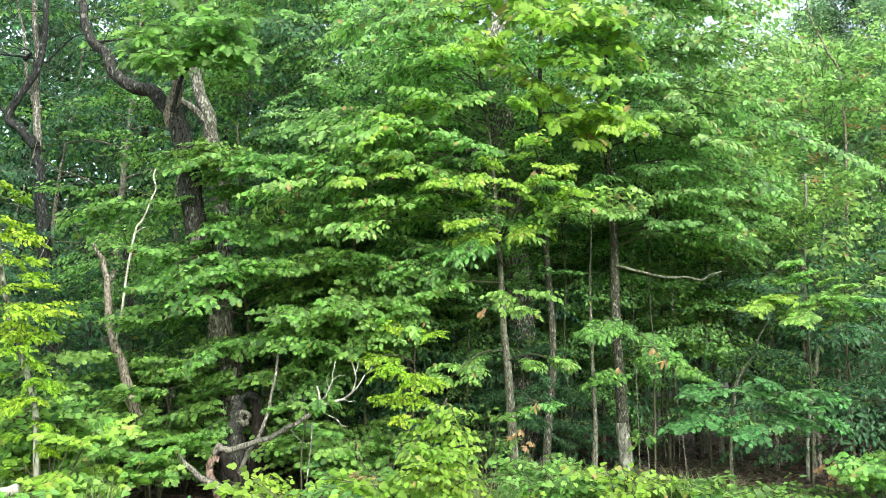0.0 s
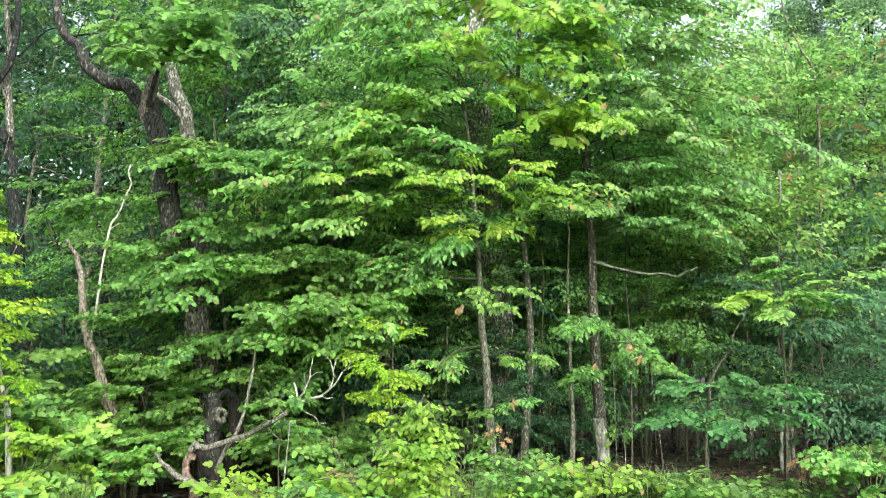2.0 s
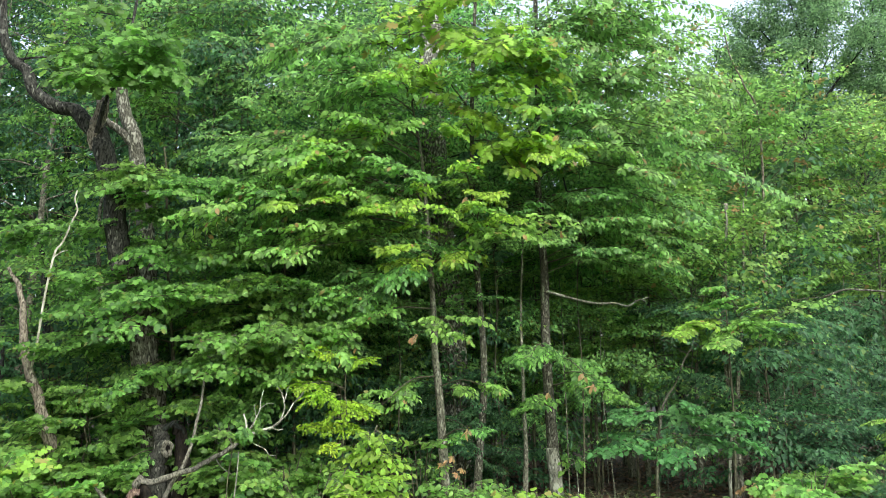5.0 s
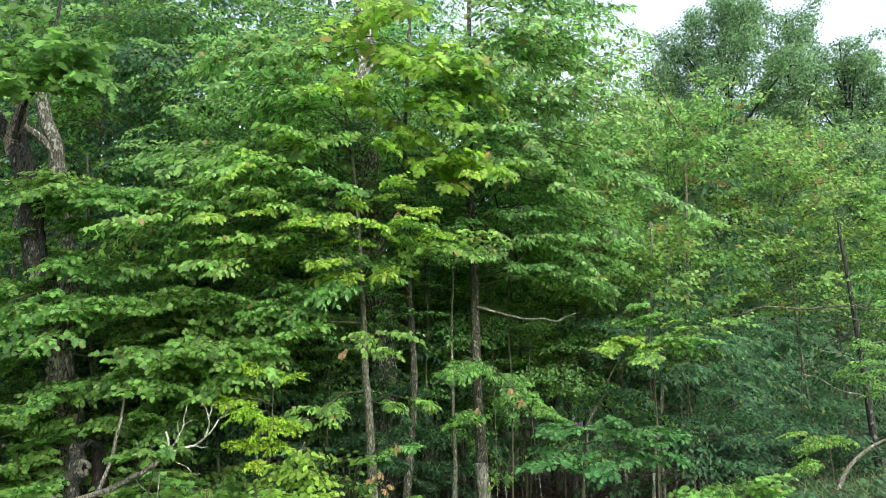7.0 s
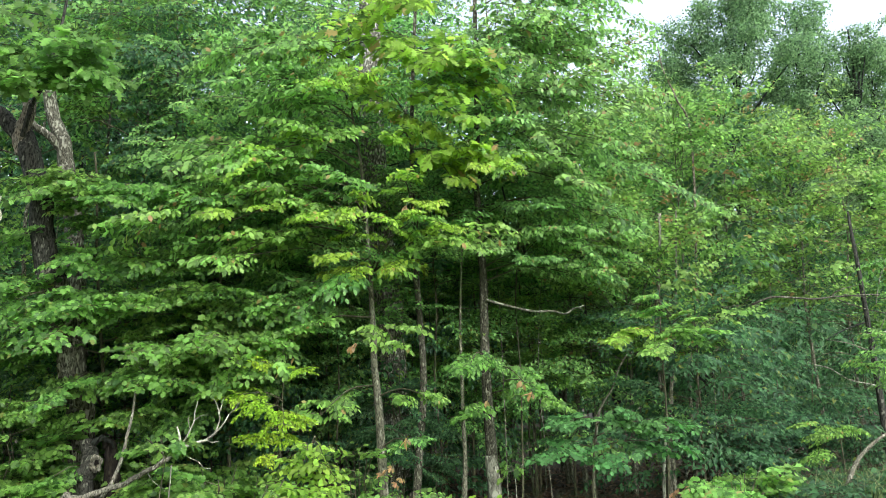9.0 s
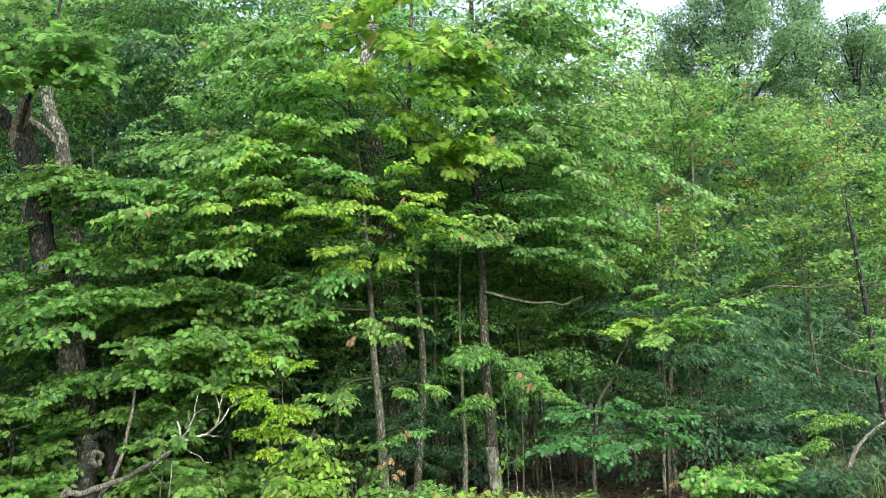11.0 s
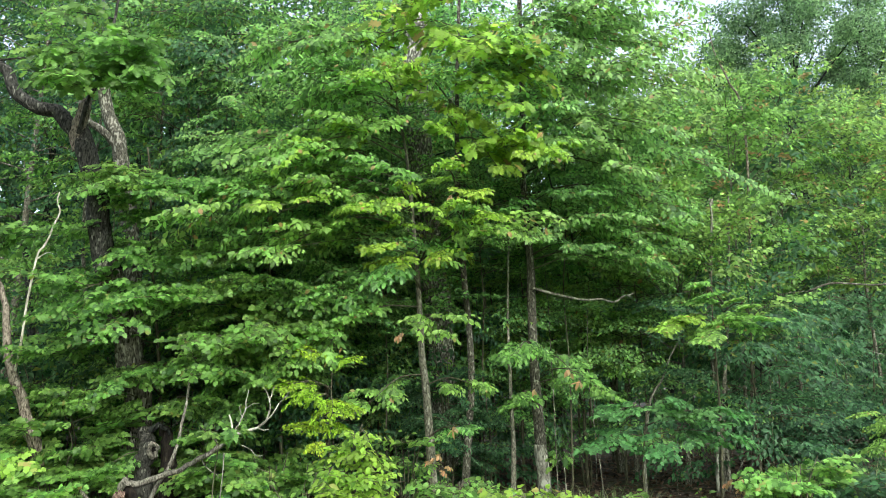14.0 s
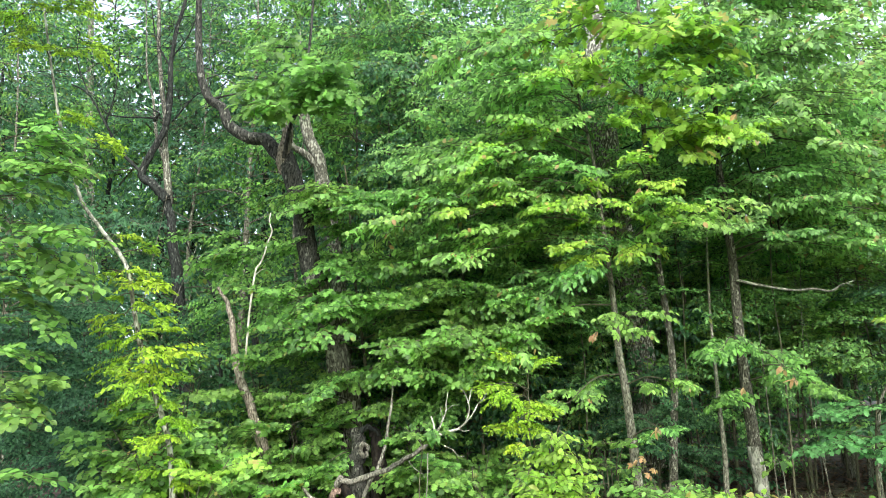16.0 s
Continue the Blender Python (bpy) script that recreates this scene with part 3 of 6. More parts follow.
part("limb", tube([(-6.91, 12.90, 5.18), (-7.11, 12.80, 5.41), (-7.38, 12.80, 5.66), (-7.20, 12.80, 6.00), (-6.93, 12.80, 6.51), (-6.85, 12.80, 7.32), (-6.85, 12.80, 7.99), (-6.61, 12.80, 8.87), (-6.54, 12.80, 9.79), (-6.41, 12.80, 11.80)], 0.085, 0.018, 12, 60, 0.16), BARK["dark"], edge_tree, "black crooked limb", smooth=True)
for pts, r in (([(-7.36, 12.80, 5.68), (-7.77, 12.70, 6.15), (-8.01, 12.60, 6.65), (-8.37, 12.60, 7.22), (-8.84, 12.60, 7.49), (-9.55, 12.60, 7.78)], 0.032), ([(-7.02, 12.80, 6.70), (-7.46, 12.70, 6.73), (-7.96, 12.60, 6.80), (-8.15, 12.60, 7.15)], 0.022), ([(-7.15, 12.80, 6.67), (-6.96, 12.60, 6.71), (-7.11, 12.60, 6.84)], 0.04), ([(-6.80, 12.80, 6.61), (-6.26, 12.70, 7.06), (-5.89, 12.60, 6.96)], 0.018), ([(-6.85, 12.80, 7.66), (-7.13, 12.70, 8.31), (-7.18, 12.60, 8.95)], 0.02), ([(-7.99, 12.60, 6.64), (-7.82, 12.60, 7.34), (-7.79, 12.60, 8.11)], 0.014), ([(-6.83, 12.80, 7.88), (-6.46, 12.70, 8.24), (-6.20, 12.60, 8.72)], 0.016), ([(-8.37, 12.60, 7.22), (-8.64, 12.60, 7.97), (-8.61, 12.60, 8.54)], 0.014)):
    part("limb", tube(pts, r, 0.006, 7), BARK["dark"], edge_tree, smooth=True)
    bare_twigs(edge_tree, pts, 6, 1.1)

bare_twigs(edge_tree, [(-6.92, 12.90, 5.74), (-7.02, 12.80, 6.79), (-6.83, 12.80, 7.99), (-6.61, 12.80, 8.87)], 14, 1.2)
bare_twigs(oak, [(-4.01, 9.80, 5.13), (-4.42, 9.80, 5.57), (-4.74, 9.80, 6.19)], 9, 0.8)
trunk_a = thing("beech_tree", 0.89, 9.80, 0, "slim grey beech stem with tiered drooping leaves", "tree")
part("trunk", tube([(0.90, 9.80, -0.06), (0.87, 9.80, 0.48), (0.82, 9.80, 1.15), (0.77, 9.80, 1.85), (0.75, 9.80, 2.41), (0.70, 9.90, 3.29), (0.63, 10.00, 4.44), (0.50, 10.00, 5.45), (0.43, 10.00, 6.90)], 0.066, 0.006, 12, 40, 0.05, flare=0.2), BARK["grey"], trunk_a, smooth=True)
trunk_b = thing("cherry_tree", 1.33, 10.30, 0, "slim dark cherry stem with lichen", "tree")
part("trunk", tube([(1.31, 10.30, -0.07), (1.35, 10.30, 0.70), (1.43, 10.30, 1.49), (1.43, 10.30, 2.16), (1.39, 10.30, 2.83), (1.37, 10.30, 3.36), (1.33, 10.30, 4.29), (1.34, 10.40, 5.36), (1.40, 10.40, 6.60), (1.46, 10.40, 7.62), (1.53, 10.40, 9.20)], 0.055, 0.018, 12, 40, 0.07, flare=0.2), BARK["flaky"], trunk_b, smooth=True)
trunk_c = thing("maple_tree", 2.40, 10.50, 0, "straight maple with flaking dark and grey bark", "tree")
part("trunk", tube([(2.41, 10.50, -0.11), (2.37, 10.50, 0.61), (2.34, 10.50, 1.42), (2.33, 10.50, 2.32), (2.33, 10.50, 3.01), (2.30, 10.50, 3.79), (2.28, 10.50, 4.58), (2.30, 10.50, 5.64), (2.32, 10.50, 7.51), (2.35, 10.50, 9.28)], 0.083, 0.025, 18, 70, 0.06, flare=0.35), BARK["flaky"], trunk_c, smooth=True)
part("limb", tube([(2.36, 10.50, 3.71), (2.56, 10.40, 3.84), (2.62, 10.30, 4.06), (2.59, 10.30, 4.41)], 0.022, 0.01, 6), BARK["dark"], trunk_c, smooth=True)
part("bare_base", tube([(2.41, 10.50, -0.12), (2.38, 10.50, 0.40), (2.36, 10.50, 0.77)], 0.096, 0.078, 18, 24, 0.04, flare=0.2), BARK["pale"], trunk_c, "paler bark at the foot", smooth=True)
dead = part("dead_limb", tube([(2.33, 10.40, 2.84), (2.59, 10.30, 2.75), (2.90, 10.20, 2.67), (3.18, 10.15, 2.66), (3.38, 10.10, 2.61), (3.48, 10.10, 2.68), (3.64, 10.10, 2.74)], 0.018, 0.006, 7, 40, 0.1), BARK["pale"], trunk_c, "bare grey dead limb", smooth=True)
part("twig", tube([(3.34, 10.10, 2.61), (3.51, 10.10, 2.69), (3.57, 10.00, 2.66)], 0.01, 0.004, 5), BARK["pale"], trunk_c)
big = thing("old_maple", 1.13, 11.40, 0, "thick rough-barked maple deep in the wood", "tree")
part("trunk", tube([(1.20, 11.40, 0.0), (1.17, 11.40, 1.48), (1.10, 11.40, 2.88), (0.98, 11.40, 3.55), (0.90, 11.40, 4.84), (0.86, 11.40, 5.72), (0.83, 11.40, 6.54), (0.83, 11.40, 8.6)], 0.2, 0.165, 40, 110, 0.07, flare=0.1), BARK["flecked"], big, smooth=True)
for root, tip in (((1.09, 11.40, 3.38), (1.48, 10.90, 3.46)), ((0.99, 11.40, 5.72), (0.54, 10.90, 5.36)), ((1.1, 11.40, 4.6), (0.5, 10.8, 4.5)), ((1.1, 11.40, 5.0), (1.7, 10.8, 4.9))):
    tier(big, root, tip, "maple", "maple", "maple", 4, 0.6, 0.05, "dark", 0.014)

bare_twigs(trunk_c, [(2.33, 10.50, 3.01), (2.28, 10.50, 4.58), (2.30, 10.50, 5.64)], 16, 0.9, girth=0.006)
bare_twigs(trunk_a, [(0.75, 9.80, 2.41), (0.63, 10.00, 4.44), (0.50, 10.00, 5.45)], 10, 0.7, "twig", 0.005)
# limbs of the edge trees, tier by tier
for root, tip, each, k in (((0.62, 10.00, 4.06), (-1.77, 8.90, 3.55), 10, 0.75), ((0.66, 9.90, 3.59), (-0.86, 8.80, 3.14), 9, 0.7), ((0.56, 10.00, 4.21), (-0.62, 8.90, 4.33), 8, 0.75), ((0.62, 10.00, 3.83), (-0.32, 8.90, 3.82), 7, 0.7), ((0.75, 9.80, 2.55), (-0.42, 9.00, 2.09), 7, 0.62), ((0.75, 9.80, 2.41), (0.92, 9.00, 2.21), 3, 0.6), ((0.78, 9.80, 1.71), (0.10, 9.20, 1.38), 4, 0.55), ((0.79, 9.80, 1.57), (1.34, 9.30, 1.57), 3, 0.42), ((0.76, 9.80, 3.13), (1.14, 9.00, 3.61), 3, 0.6), ((0.76, 9.80, 3.13), (1.73, 9.00, 3.47), 6, 0.7), ((0.58, 10.00, 4.83), (0.11, 9.00, 4.57), 6, 0.7),):
    tier(trunk_a, root, tip, "beech", "bright", "beech", each, k, own=True)
for root, tip, each, k in (((0.50, 10.00, 5.45), (-0.64, 9.00, 5.28), 7, 0.75), ((0.83, 9.80, 0.95), (1.16, 9.30, 1.05), 2, 0.38), ((0.76, 9.80, 2.77), (0.37, 9.00, 3.00), 4, 0.55), ((0.66, 9.90, 3.81), (0.24, 9.00, 4.09), 5, 0.7), ((0.63, 9.90, 4.03), (-1.10, 9.10, 3.84), 8, 0.8), ((0.56, 9.90, 4.64), (-0.99, 9.20, 4.50), 8, 0.8), ((0.49, 9.90, 5.18), (-0.16, 9.00, 4.99), 7, 0.8), ((0.49, 9.90, 5.33), (0.83, 9.10, 5.18), 3, 0.65), ((0.46, 9.90, 5.88), (-0.30, 9.10, 5.76), 7, 0.85), ((0.46, 9.90, 6.04), (-1.02, 9.30, 5.77), 8, 0.85), ((0.70, 9.90, 3.29), (-1.41, 9.40, 3.21), 8, 0.7),):
    tier(trunk_a, root, tip, "beech", "beech", "beech", each, k, own=True)
for root, tip, each, k in (((0.73, 9.90, 2.93), (-0.16, 9.30, 2.64), 6, 0.65),):
    tier(trunk_a, root, tip, "beech", "beech", "beech", each, k, own=True)
# bright yellow leaves on these front tiers stand in for missing light
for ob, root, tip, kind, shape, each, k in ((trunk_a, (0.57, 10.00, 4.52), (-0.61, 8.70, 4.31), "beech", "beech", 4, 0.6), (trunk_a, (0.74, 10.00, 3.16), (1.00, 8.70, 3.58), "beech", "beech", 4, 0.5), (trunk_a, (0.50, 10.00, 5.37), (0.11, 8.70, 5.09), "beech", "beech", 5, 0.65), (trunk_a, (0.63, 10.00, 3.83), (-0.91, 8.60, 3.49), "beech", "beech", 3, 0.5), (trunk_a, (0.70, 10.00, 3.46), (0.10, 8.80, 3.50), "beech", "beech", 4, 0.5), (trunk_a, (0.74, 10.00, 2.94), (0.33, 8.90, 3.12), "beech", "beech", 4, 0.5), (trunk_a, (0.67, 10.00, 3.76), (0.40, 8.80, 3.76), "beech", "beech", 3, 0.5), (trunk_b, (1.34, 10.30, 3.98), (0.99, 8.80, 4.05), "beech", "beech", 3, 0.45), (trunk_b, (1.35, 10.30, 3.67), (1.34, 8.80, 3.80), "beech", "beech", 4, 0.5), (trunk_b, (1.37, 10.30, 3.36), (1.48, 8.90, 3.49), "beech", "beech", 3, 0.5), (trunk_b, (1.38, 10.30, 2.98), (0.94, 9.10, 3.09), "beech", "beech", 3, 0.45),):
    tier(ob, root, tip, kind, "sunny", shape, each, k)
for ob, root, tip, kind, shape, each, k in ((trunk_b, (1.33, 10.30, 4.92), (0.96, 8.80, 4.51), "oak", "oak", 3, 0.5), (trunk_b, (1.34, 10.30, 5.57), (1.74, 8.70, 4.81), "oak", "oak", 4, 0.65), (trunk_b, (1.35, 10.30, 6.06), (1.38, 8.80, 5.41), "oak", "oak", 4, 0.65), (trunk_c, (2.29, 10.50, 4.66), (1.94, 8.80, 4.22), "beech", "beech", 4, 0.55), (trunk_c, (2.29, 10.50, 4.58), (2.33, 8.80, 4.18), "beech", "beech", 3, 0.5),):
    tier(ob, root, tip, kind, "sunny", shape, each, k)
for root, tip in (((2.33, 10.50, 7.16), (2.76, 9.60, 6.83)), ((2.32, 10.50, 6.65), (3.23, 9.60, 6.45)), ((2.33, 10.50, 7.33), (3.61, 9.70, 7.00)), ((2.31, 10.50, 6.48), (3.96, 9.80, 6.39)), ((2.32, 10.50, 6.65), (2.56, 9.50, 6.27)), ((2.32, 10.50, 7.68), (3.02, 9.60, 7.41)), ((2.32, 10.50, 7.68), (3.76, 9.80, 7.55)), ((2.32, 10.50, 7.51), (4.24, 10.00, 6.99))):
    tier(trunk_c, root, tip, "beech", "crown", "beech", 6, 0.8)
for root, tip, each, k in (((1.33, 10.30, 4.45), (2.00, 9.20, 4.46), 8, 0.75), ((1.33, 10.30, 5.32), (0.47, 9.40, 5.67), 5, 0.7), ((1.33, 10.30, 5.32), (1.38, 9.20, 4.57), 4, 0.65), ((1.36, 10.30, 6.06), (2.15, 9.30, 5.40), 8, 0.8), ((1.37, 10.30, 6.55), (0.26, 9.40, 5.97), 8, 0.9), ((1.34, 10.30, 5.73), (1.58, 9.30, 5.04), 4, 0.7), ((1.35, 10.30, 6.30), (1.25, 9.30, 5.77), 6, 0.9), ((1.39, 10.30, 7.05), (1.04, 9.30, 6.37), 6, 0.9), ((1.34, 10.30, 5.89), (0.80, 9.20, 5.00), 2, 0.55), ((1.35, 10.30, 6.30), (1.86, 9.20, 5.73), 6, 0.75), ((1.34, 10.30, 4.92), (1.68, 9.20, 4.21), 4, 0.6),):
    tier(trunk_b, root, tip, "oak", "sunny", "oak", each, k, own=True)
for root, tip, each, k in (((1.37, 10.30, 6.47), (0.81, 9.20, 5.51), 3, 0.6),):
    tier(trunk_b, root, tip, "oak", "sunny", "oak", each, k, own=True)
# tiers above 2.5 m get the lighter leaf, lifting their self-shade by colour
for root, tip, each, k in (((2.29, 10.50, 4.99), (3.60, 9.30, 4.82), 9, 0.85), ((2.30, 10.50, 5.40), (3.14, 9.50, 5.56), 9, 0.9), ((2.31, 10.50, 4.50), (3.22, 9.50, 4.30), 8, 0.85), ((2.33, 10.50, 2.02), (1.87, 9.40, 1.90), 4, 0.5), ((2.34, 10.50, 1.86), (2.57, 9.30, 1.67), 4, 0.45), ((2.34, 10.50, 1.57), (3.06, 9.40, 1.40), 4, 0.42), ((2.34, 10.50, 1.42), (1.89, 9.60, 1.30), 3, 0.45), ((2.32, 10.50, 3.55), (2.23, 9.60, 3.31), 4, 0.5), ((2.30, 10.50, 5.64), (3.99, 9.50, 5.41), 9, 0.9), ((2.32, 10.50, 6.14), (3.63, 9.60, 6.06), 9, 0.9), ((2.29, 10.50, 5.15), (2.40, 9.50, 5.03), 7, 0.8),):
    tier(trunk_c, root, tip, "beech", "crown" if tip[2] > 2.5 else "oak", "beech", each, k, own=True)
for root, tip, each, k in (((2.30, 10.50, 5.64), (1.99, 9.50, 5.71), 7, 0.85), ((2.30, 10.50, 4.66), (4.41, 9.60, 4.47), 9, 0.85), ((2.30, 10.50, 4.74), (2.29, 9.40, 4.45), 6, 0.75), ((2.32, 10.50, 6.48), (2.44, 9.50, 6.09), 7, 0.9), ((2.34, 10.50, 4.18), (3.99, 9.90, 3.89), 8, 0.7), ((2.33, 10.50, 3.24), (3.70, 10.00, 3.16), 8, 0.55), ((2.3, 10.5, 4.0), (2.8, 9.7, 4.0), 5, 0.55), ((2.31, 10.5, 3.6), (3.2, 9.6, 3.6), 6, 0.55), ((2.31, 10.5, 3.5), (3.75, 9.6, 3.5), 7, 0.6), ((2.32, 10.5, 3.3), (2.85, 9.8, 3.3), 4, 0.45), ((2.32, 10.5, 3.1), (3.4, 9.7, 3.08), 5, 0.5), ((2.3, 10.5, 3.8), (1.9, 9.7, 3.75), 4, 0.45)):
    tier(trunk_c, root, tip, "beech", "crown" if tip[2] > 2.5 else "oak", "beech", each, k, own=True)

# a few reddish young leaves at limb tips
for ob, root, tip in ((trunk_c, (2.34, 10.10, 1.64), (2.37, 8.80, 1.73)), (trunk_c, (2.34, 10.10, 1.50), (1.96, 8.80, 1.55)), (trunk_c, (2.34, 10.10, 1.71), (2.48, 8.80, 1.68)), (trunk_a, (0.82, 10.10, 2.09), (0.47, 8.80, 2.21)), (trunk_a, (0.71, 10.10, 3.42), (-0.77, 8.80, 3.14)), (trunk_a, (0.82, 10.10, 1.15), (1.03, 8.80, 1.13)), (trunk_b, (1.40, 10.10, 4.03), (1.06, 8.80, 3.77)), (trunk_c, (2.25, 10.10, 4.73), (2.17, 8.80, 4.41)), (trunk_b, (1.38, 10.10, 5.28), (-0.01, 8.80, 5.18))):
    tier(ob, root, tip, "tuft", "russet", "beech", 1, 1.0, 0.04, "twig", 0.005, start=0.97, lean=0.5)

understorey = thing("young_maple", -2.41, 10.00, 0, "leafy young maple under the old oak", "tree")
part("trunk", tube([(-2.37, 10.20, -0.07), (-2.44, 10.20, 0.71), (-2.52, 10.20, 1.86), (-2.63, 10.20, 2.97), (-2.71, 10.20, 4.11), (-2.77, 10.20, 4.73)], 0.03, 0.012, 8, 30, 0.04), BARK["twig"], understorey, smooth=True)
for root, tip, each, k in (((-2.71, 10.20, 4.11), (-1.82, 9.30, 3.96), 8, 0.75), ((-2.71, 10.20, 4.11), (-2.86, 9.30, 4.03), 7, 0.75), ((-2.68, 10.20, 3.95), (-2.18, 9.10, 3.84), 6, 0.7), ((-2.57, 10.20, 2.82), (-3.24, 9.20, 2.70), 9, 0.8), ((-2.55, 10.20, 2.74), (-2.03, 9.20, 2.63), 8, 0.75), ((-2.55, 10.20, 2.67), (-2.64, 9.00, 2.48), 9, 0.8), ((-2.53, 10.20, 2.15), (-3.48, 9.40, 2.04), 8, 0.75), ((-2.57, 10.20, 3.19), (-2.65, 9.40, 3.21), 5, 0.7), ((-2.65, 10.20, 3.34), (-4.12, 9.60, 3.46), 8, 0.75), ((-2.52, 10.20, 1.86), (-2.66, 9.40, 1.77), 6, 0.6), ((-2.54, 10.20, 2.30), (-1.52, 9.40, 2.11), 8, 0.75),):
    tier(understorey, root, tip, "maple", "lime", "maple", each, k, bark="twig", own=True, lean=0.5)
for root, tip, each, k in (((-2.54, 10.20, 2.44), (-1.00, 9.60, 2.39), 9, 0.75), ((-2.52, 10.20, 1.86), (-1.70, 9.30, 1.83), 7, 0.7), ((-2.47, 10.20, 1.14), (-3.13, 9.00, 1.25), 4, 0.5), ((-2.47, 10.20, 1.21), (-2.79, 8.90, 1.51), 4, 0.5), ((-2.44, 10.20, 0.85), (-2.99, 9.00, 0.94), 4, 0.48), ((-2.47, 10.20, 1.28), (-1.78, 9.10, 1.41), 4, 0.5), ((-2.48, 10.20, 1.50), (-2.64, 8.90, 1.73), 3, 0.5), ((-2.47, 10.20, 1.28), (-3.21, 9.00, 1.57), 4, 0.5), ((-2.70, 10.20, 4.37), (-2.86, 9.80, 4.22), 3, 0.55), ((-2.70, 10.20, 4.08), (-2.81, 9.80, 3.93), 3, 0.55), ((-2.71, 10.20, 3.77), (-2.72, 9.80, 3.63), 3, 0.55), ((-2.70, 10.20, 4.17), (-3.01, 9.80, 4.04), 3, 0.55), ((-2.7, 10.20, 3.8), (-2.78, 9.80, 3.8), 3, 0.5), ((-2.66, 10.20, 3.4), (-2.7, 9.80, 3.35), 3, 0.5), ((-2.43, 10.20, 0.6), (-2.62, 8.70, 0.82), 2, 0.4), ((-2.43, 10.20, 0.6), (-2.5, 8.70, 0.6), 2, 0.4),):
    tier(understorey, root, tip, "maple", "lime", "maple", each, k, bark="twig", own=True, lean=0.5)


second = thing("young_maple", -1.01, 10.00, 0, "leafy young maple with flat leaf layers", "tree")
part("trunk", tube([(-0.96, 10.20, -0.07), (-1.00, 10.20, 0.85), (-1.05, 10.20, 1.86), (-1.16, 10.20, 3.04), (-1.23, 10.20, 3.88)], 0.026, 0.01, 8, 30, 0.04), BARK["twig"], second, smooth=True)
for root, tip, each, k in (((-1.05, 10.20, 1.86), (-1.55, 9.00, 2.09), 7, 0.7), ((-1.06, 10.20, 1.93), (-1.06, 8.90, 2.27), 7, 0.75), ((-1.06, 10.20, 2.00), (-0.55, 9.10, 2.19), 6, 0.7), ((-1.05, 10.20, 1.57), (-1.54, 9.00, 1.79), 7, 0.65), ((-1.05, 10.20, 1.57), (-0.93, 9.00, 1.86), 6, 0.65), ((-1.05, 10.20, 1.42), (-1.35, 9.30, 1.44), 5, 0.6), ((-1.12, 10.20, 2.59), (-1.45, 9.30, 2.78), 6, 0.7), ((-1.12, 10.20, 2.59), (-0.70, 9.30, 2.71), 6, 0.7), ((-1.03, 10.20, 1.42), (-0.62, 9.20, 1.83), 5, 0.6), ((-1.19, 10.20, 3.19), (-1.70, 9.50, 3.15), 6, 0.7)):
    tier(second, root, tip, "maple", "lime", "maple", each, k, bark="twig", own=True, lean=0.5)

# ---- dead wood ----
snag = thing("dead_snag", -3.62, 9.50, 0, "broken dead trunk, bark gone, weathered pink-grey", "dead tree")
part("trunk", tube([(-3.51, 9.50, 0.07), (-3.66, 9.50, 0.87), (-3.76, 9.50, 1.30), (-3.94, 9.50, 1.74), (-4.05, 9.50, 2.18), (-4.10, 9.50, 2.59), (-4.18, 9.50, 2.82), (-4.29, 9.50, 2.98)], 0.082, 0.018, 14, 70, 0.13), BARK["snag"], snag, smooth=True)
part("limb", tube([(-3.95, 9.50, 1.77), (-3.86, 9.40, 2.11), (-3.83, 9.40, 2.38), (-3.80, 9.40, 2.72), (-3.74, 9.40, 3.15), (-3.68, 9.40, 3.26), (-3.61, 9.40, 3.44), (-3.52, 9.40, 3.66), (-3.56, 9.40, 3.81), (-3.54, 9.40, 3.93)], 0.017, 0.009, 8, 44, 0.12), BARK["bleached"], snag, "bleached bare side limb", smooth=True)
part("twig", tube([(-3.76, 9.40, 3.10), (-3.66, 9.40, 3.17), (-3.60, 9.40, 3.19)], 0.008, 0.003, 5), BARK["bleached"], snag)

stump = thing("hollow_stump", -2.42, 9.30, 0, "lichen-grey burl with a knothole and rotten hollow", "stump")
part("trunk", tube([(-2.41, 9.30, -0.10), (-2.42, 9.30, 0.22), (-2.42, 9.30, 0.53), (-2.42, 9.30, 0.76), (-2.37, 9.30, 0.91), (-2.40, 9.35, 1.03), (-2.47, 9.40, 1.15)], 0.12, 0.06, 14, 40, 0.14, flare=0.4), BARK["oak"], stump, smooth=True)
# solid tube, its near-black colour holds the hollow's shade
part("shell", tube([(-2.14, 9.35, -0.11), (-2.17, 9.35, 0.40), (-2.16, 9.35, 0.79), (-2.18, 9.35, 1.03), (-2.25, 9.35, 1.16)], 0.125, 0.05, 12, 30, 0.2), BARK["rotten"], stump, "decayed inner wood, near-black with the hollow's shade in its colour", smooth=True)
part("broken_top", tube([(-2.34, 9.25, 1.13), (-2.26, 9.22, 1.19), (-2.18, 9.25, 1.15), (-2.13, 9.30, 1.09)], 0.035, 0.012, 8, 20, 0.25), BARK["dark"], stump, "curled dark broken wood")
ring = [(math.cos(a), math.sin(a)) for a in np.linspace(0, 2 * math.pi, 13)]
knot = np.array((-2.28, 9.17, 0.93))
part("knothole_rim", tube([knot + np.array([0.045 * c + 0.012 * math.sin(5 * s), 0.02 - 0.02 * s, 0.062 * s]) for c, s in ring], 0.024, 0.024, 7, 26, 0.25), BARK["weathered"], stump, "rolled grey rim of the knothole", smooth=True)
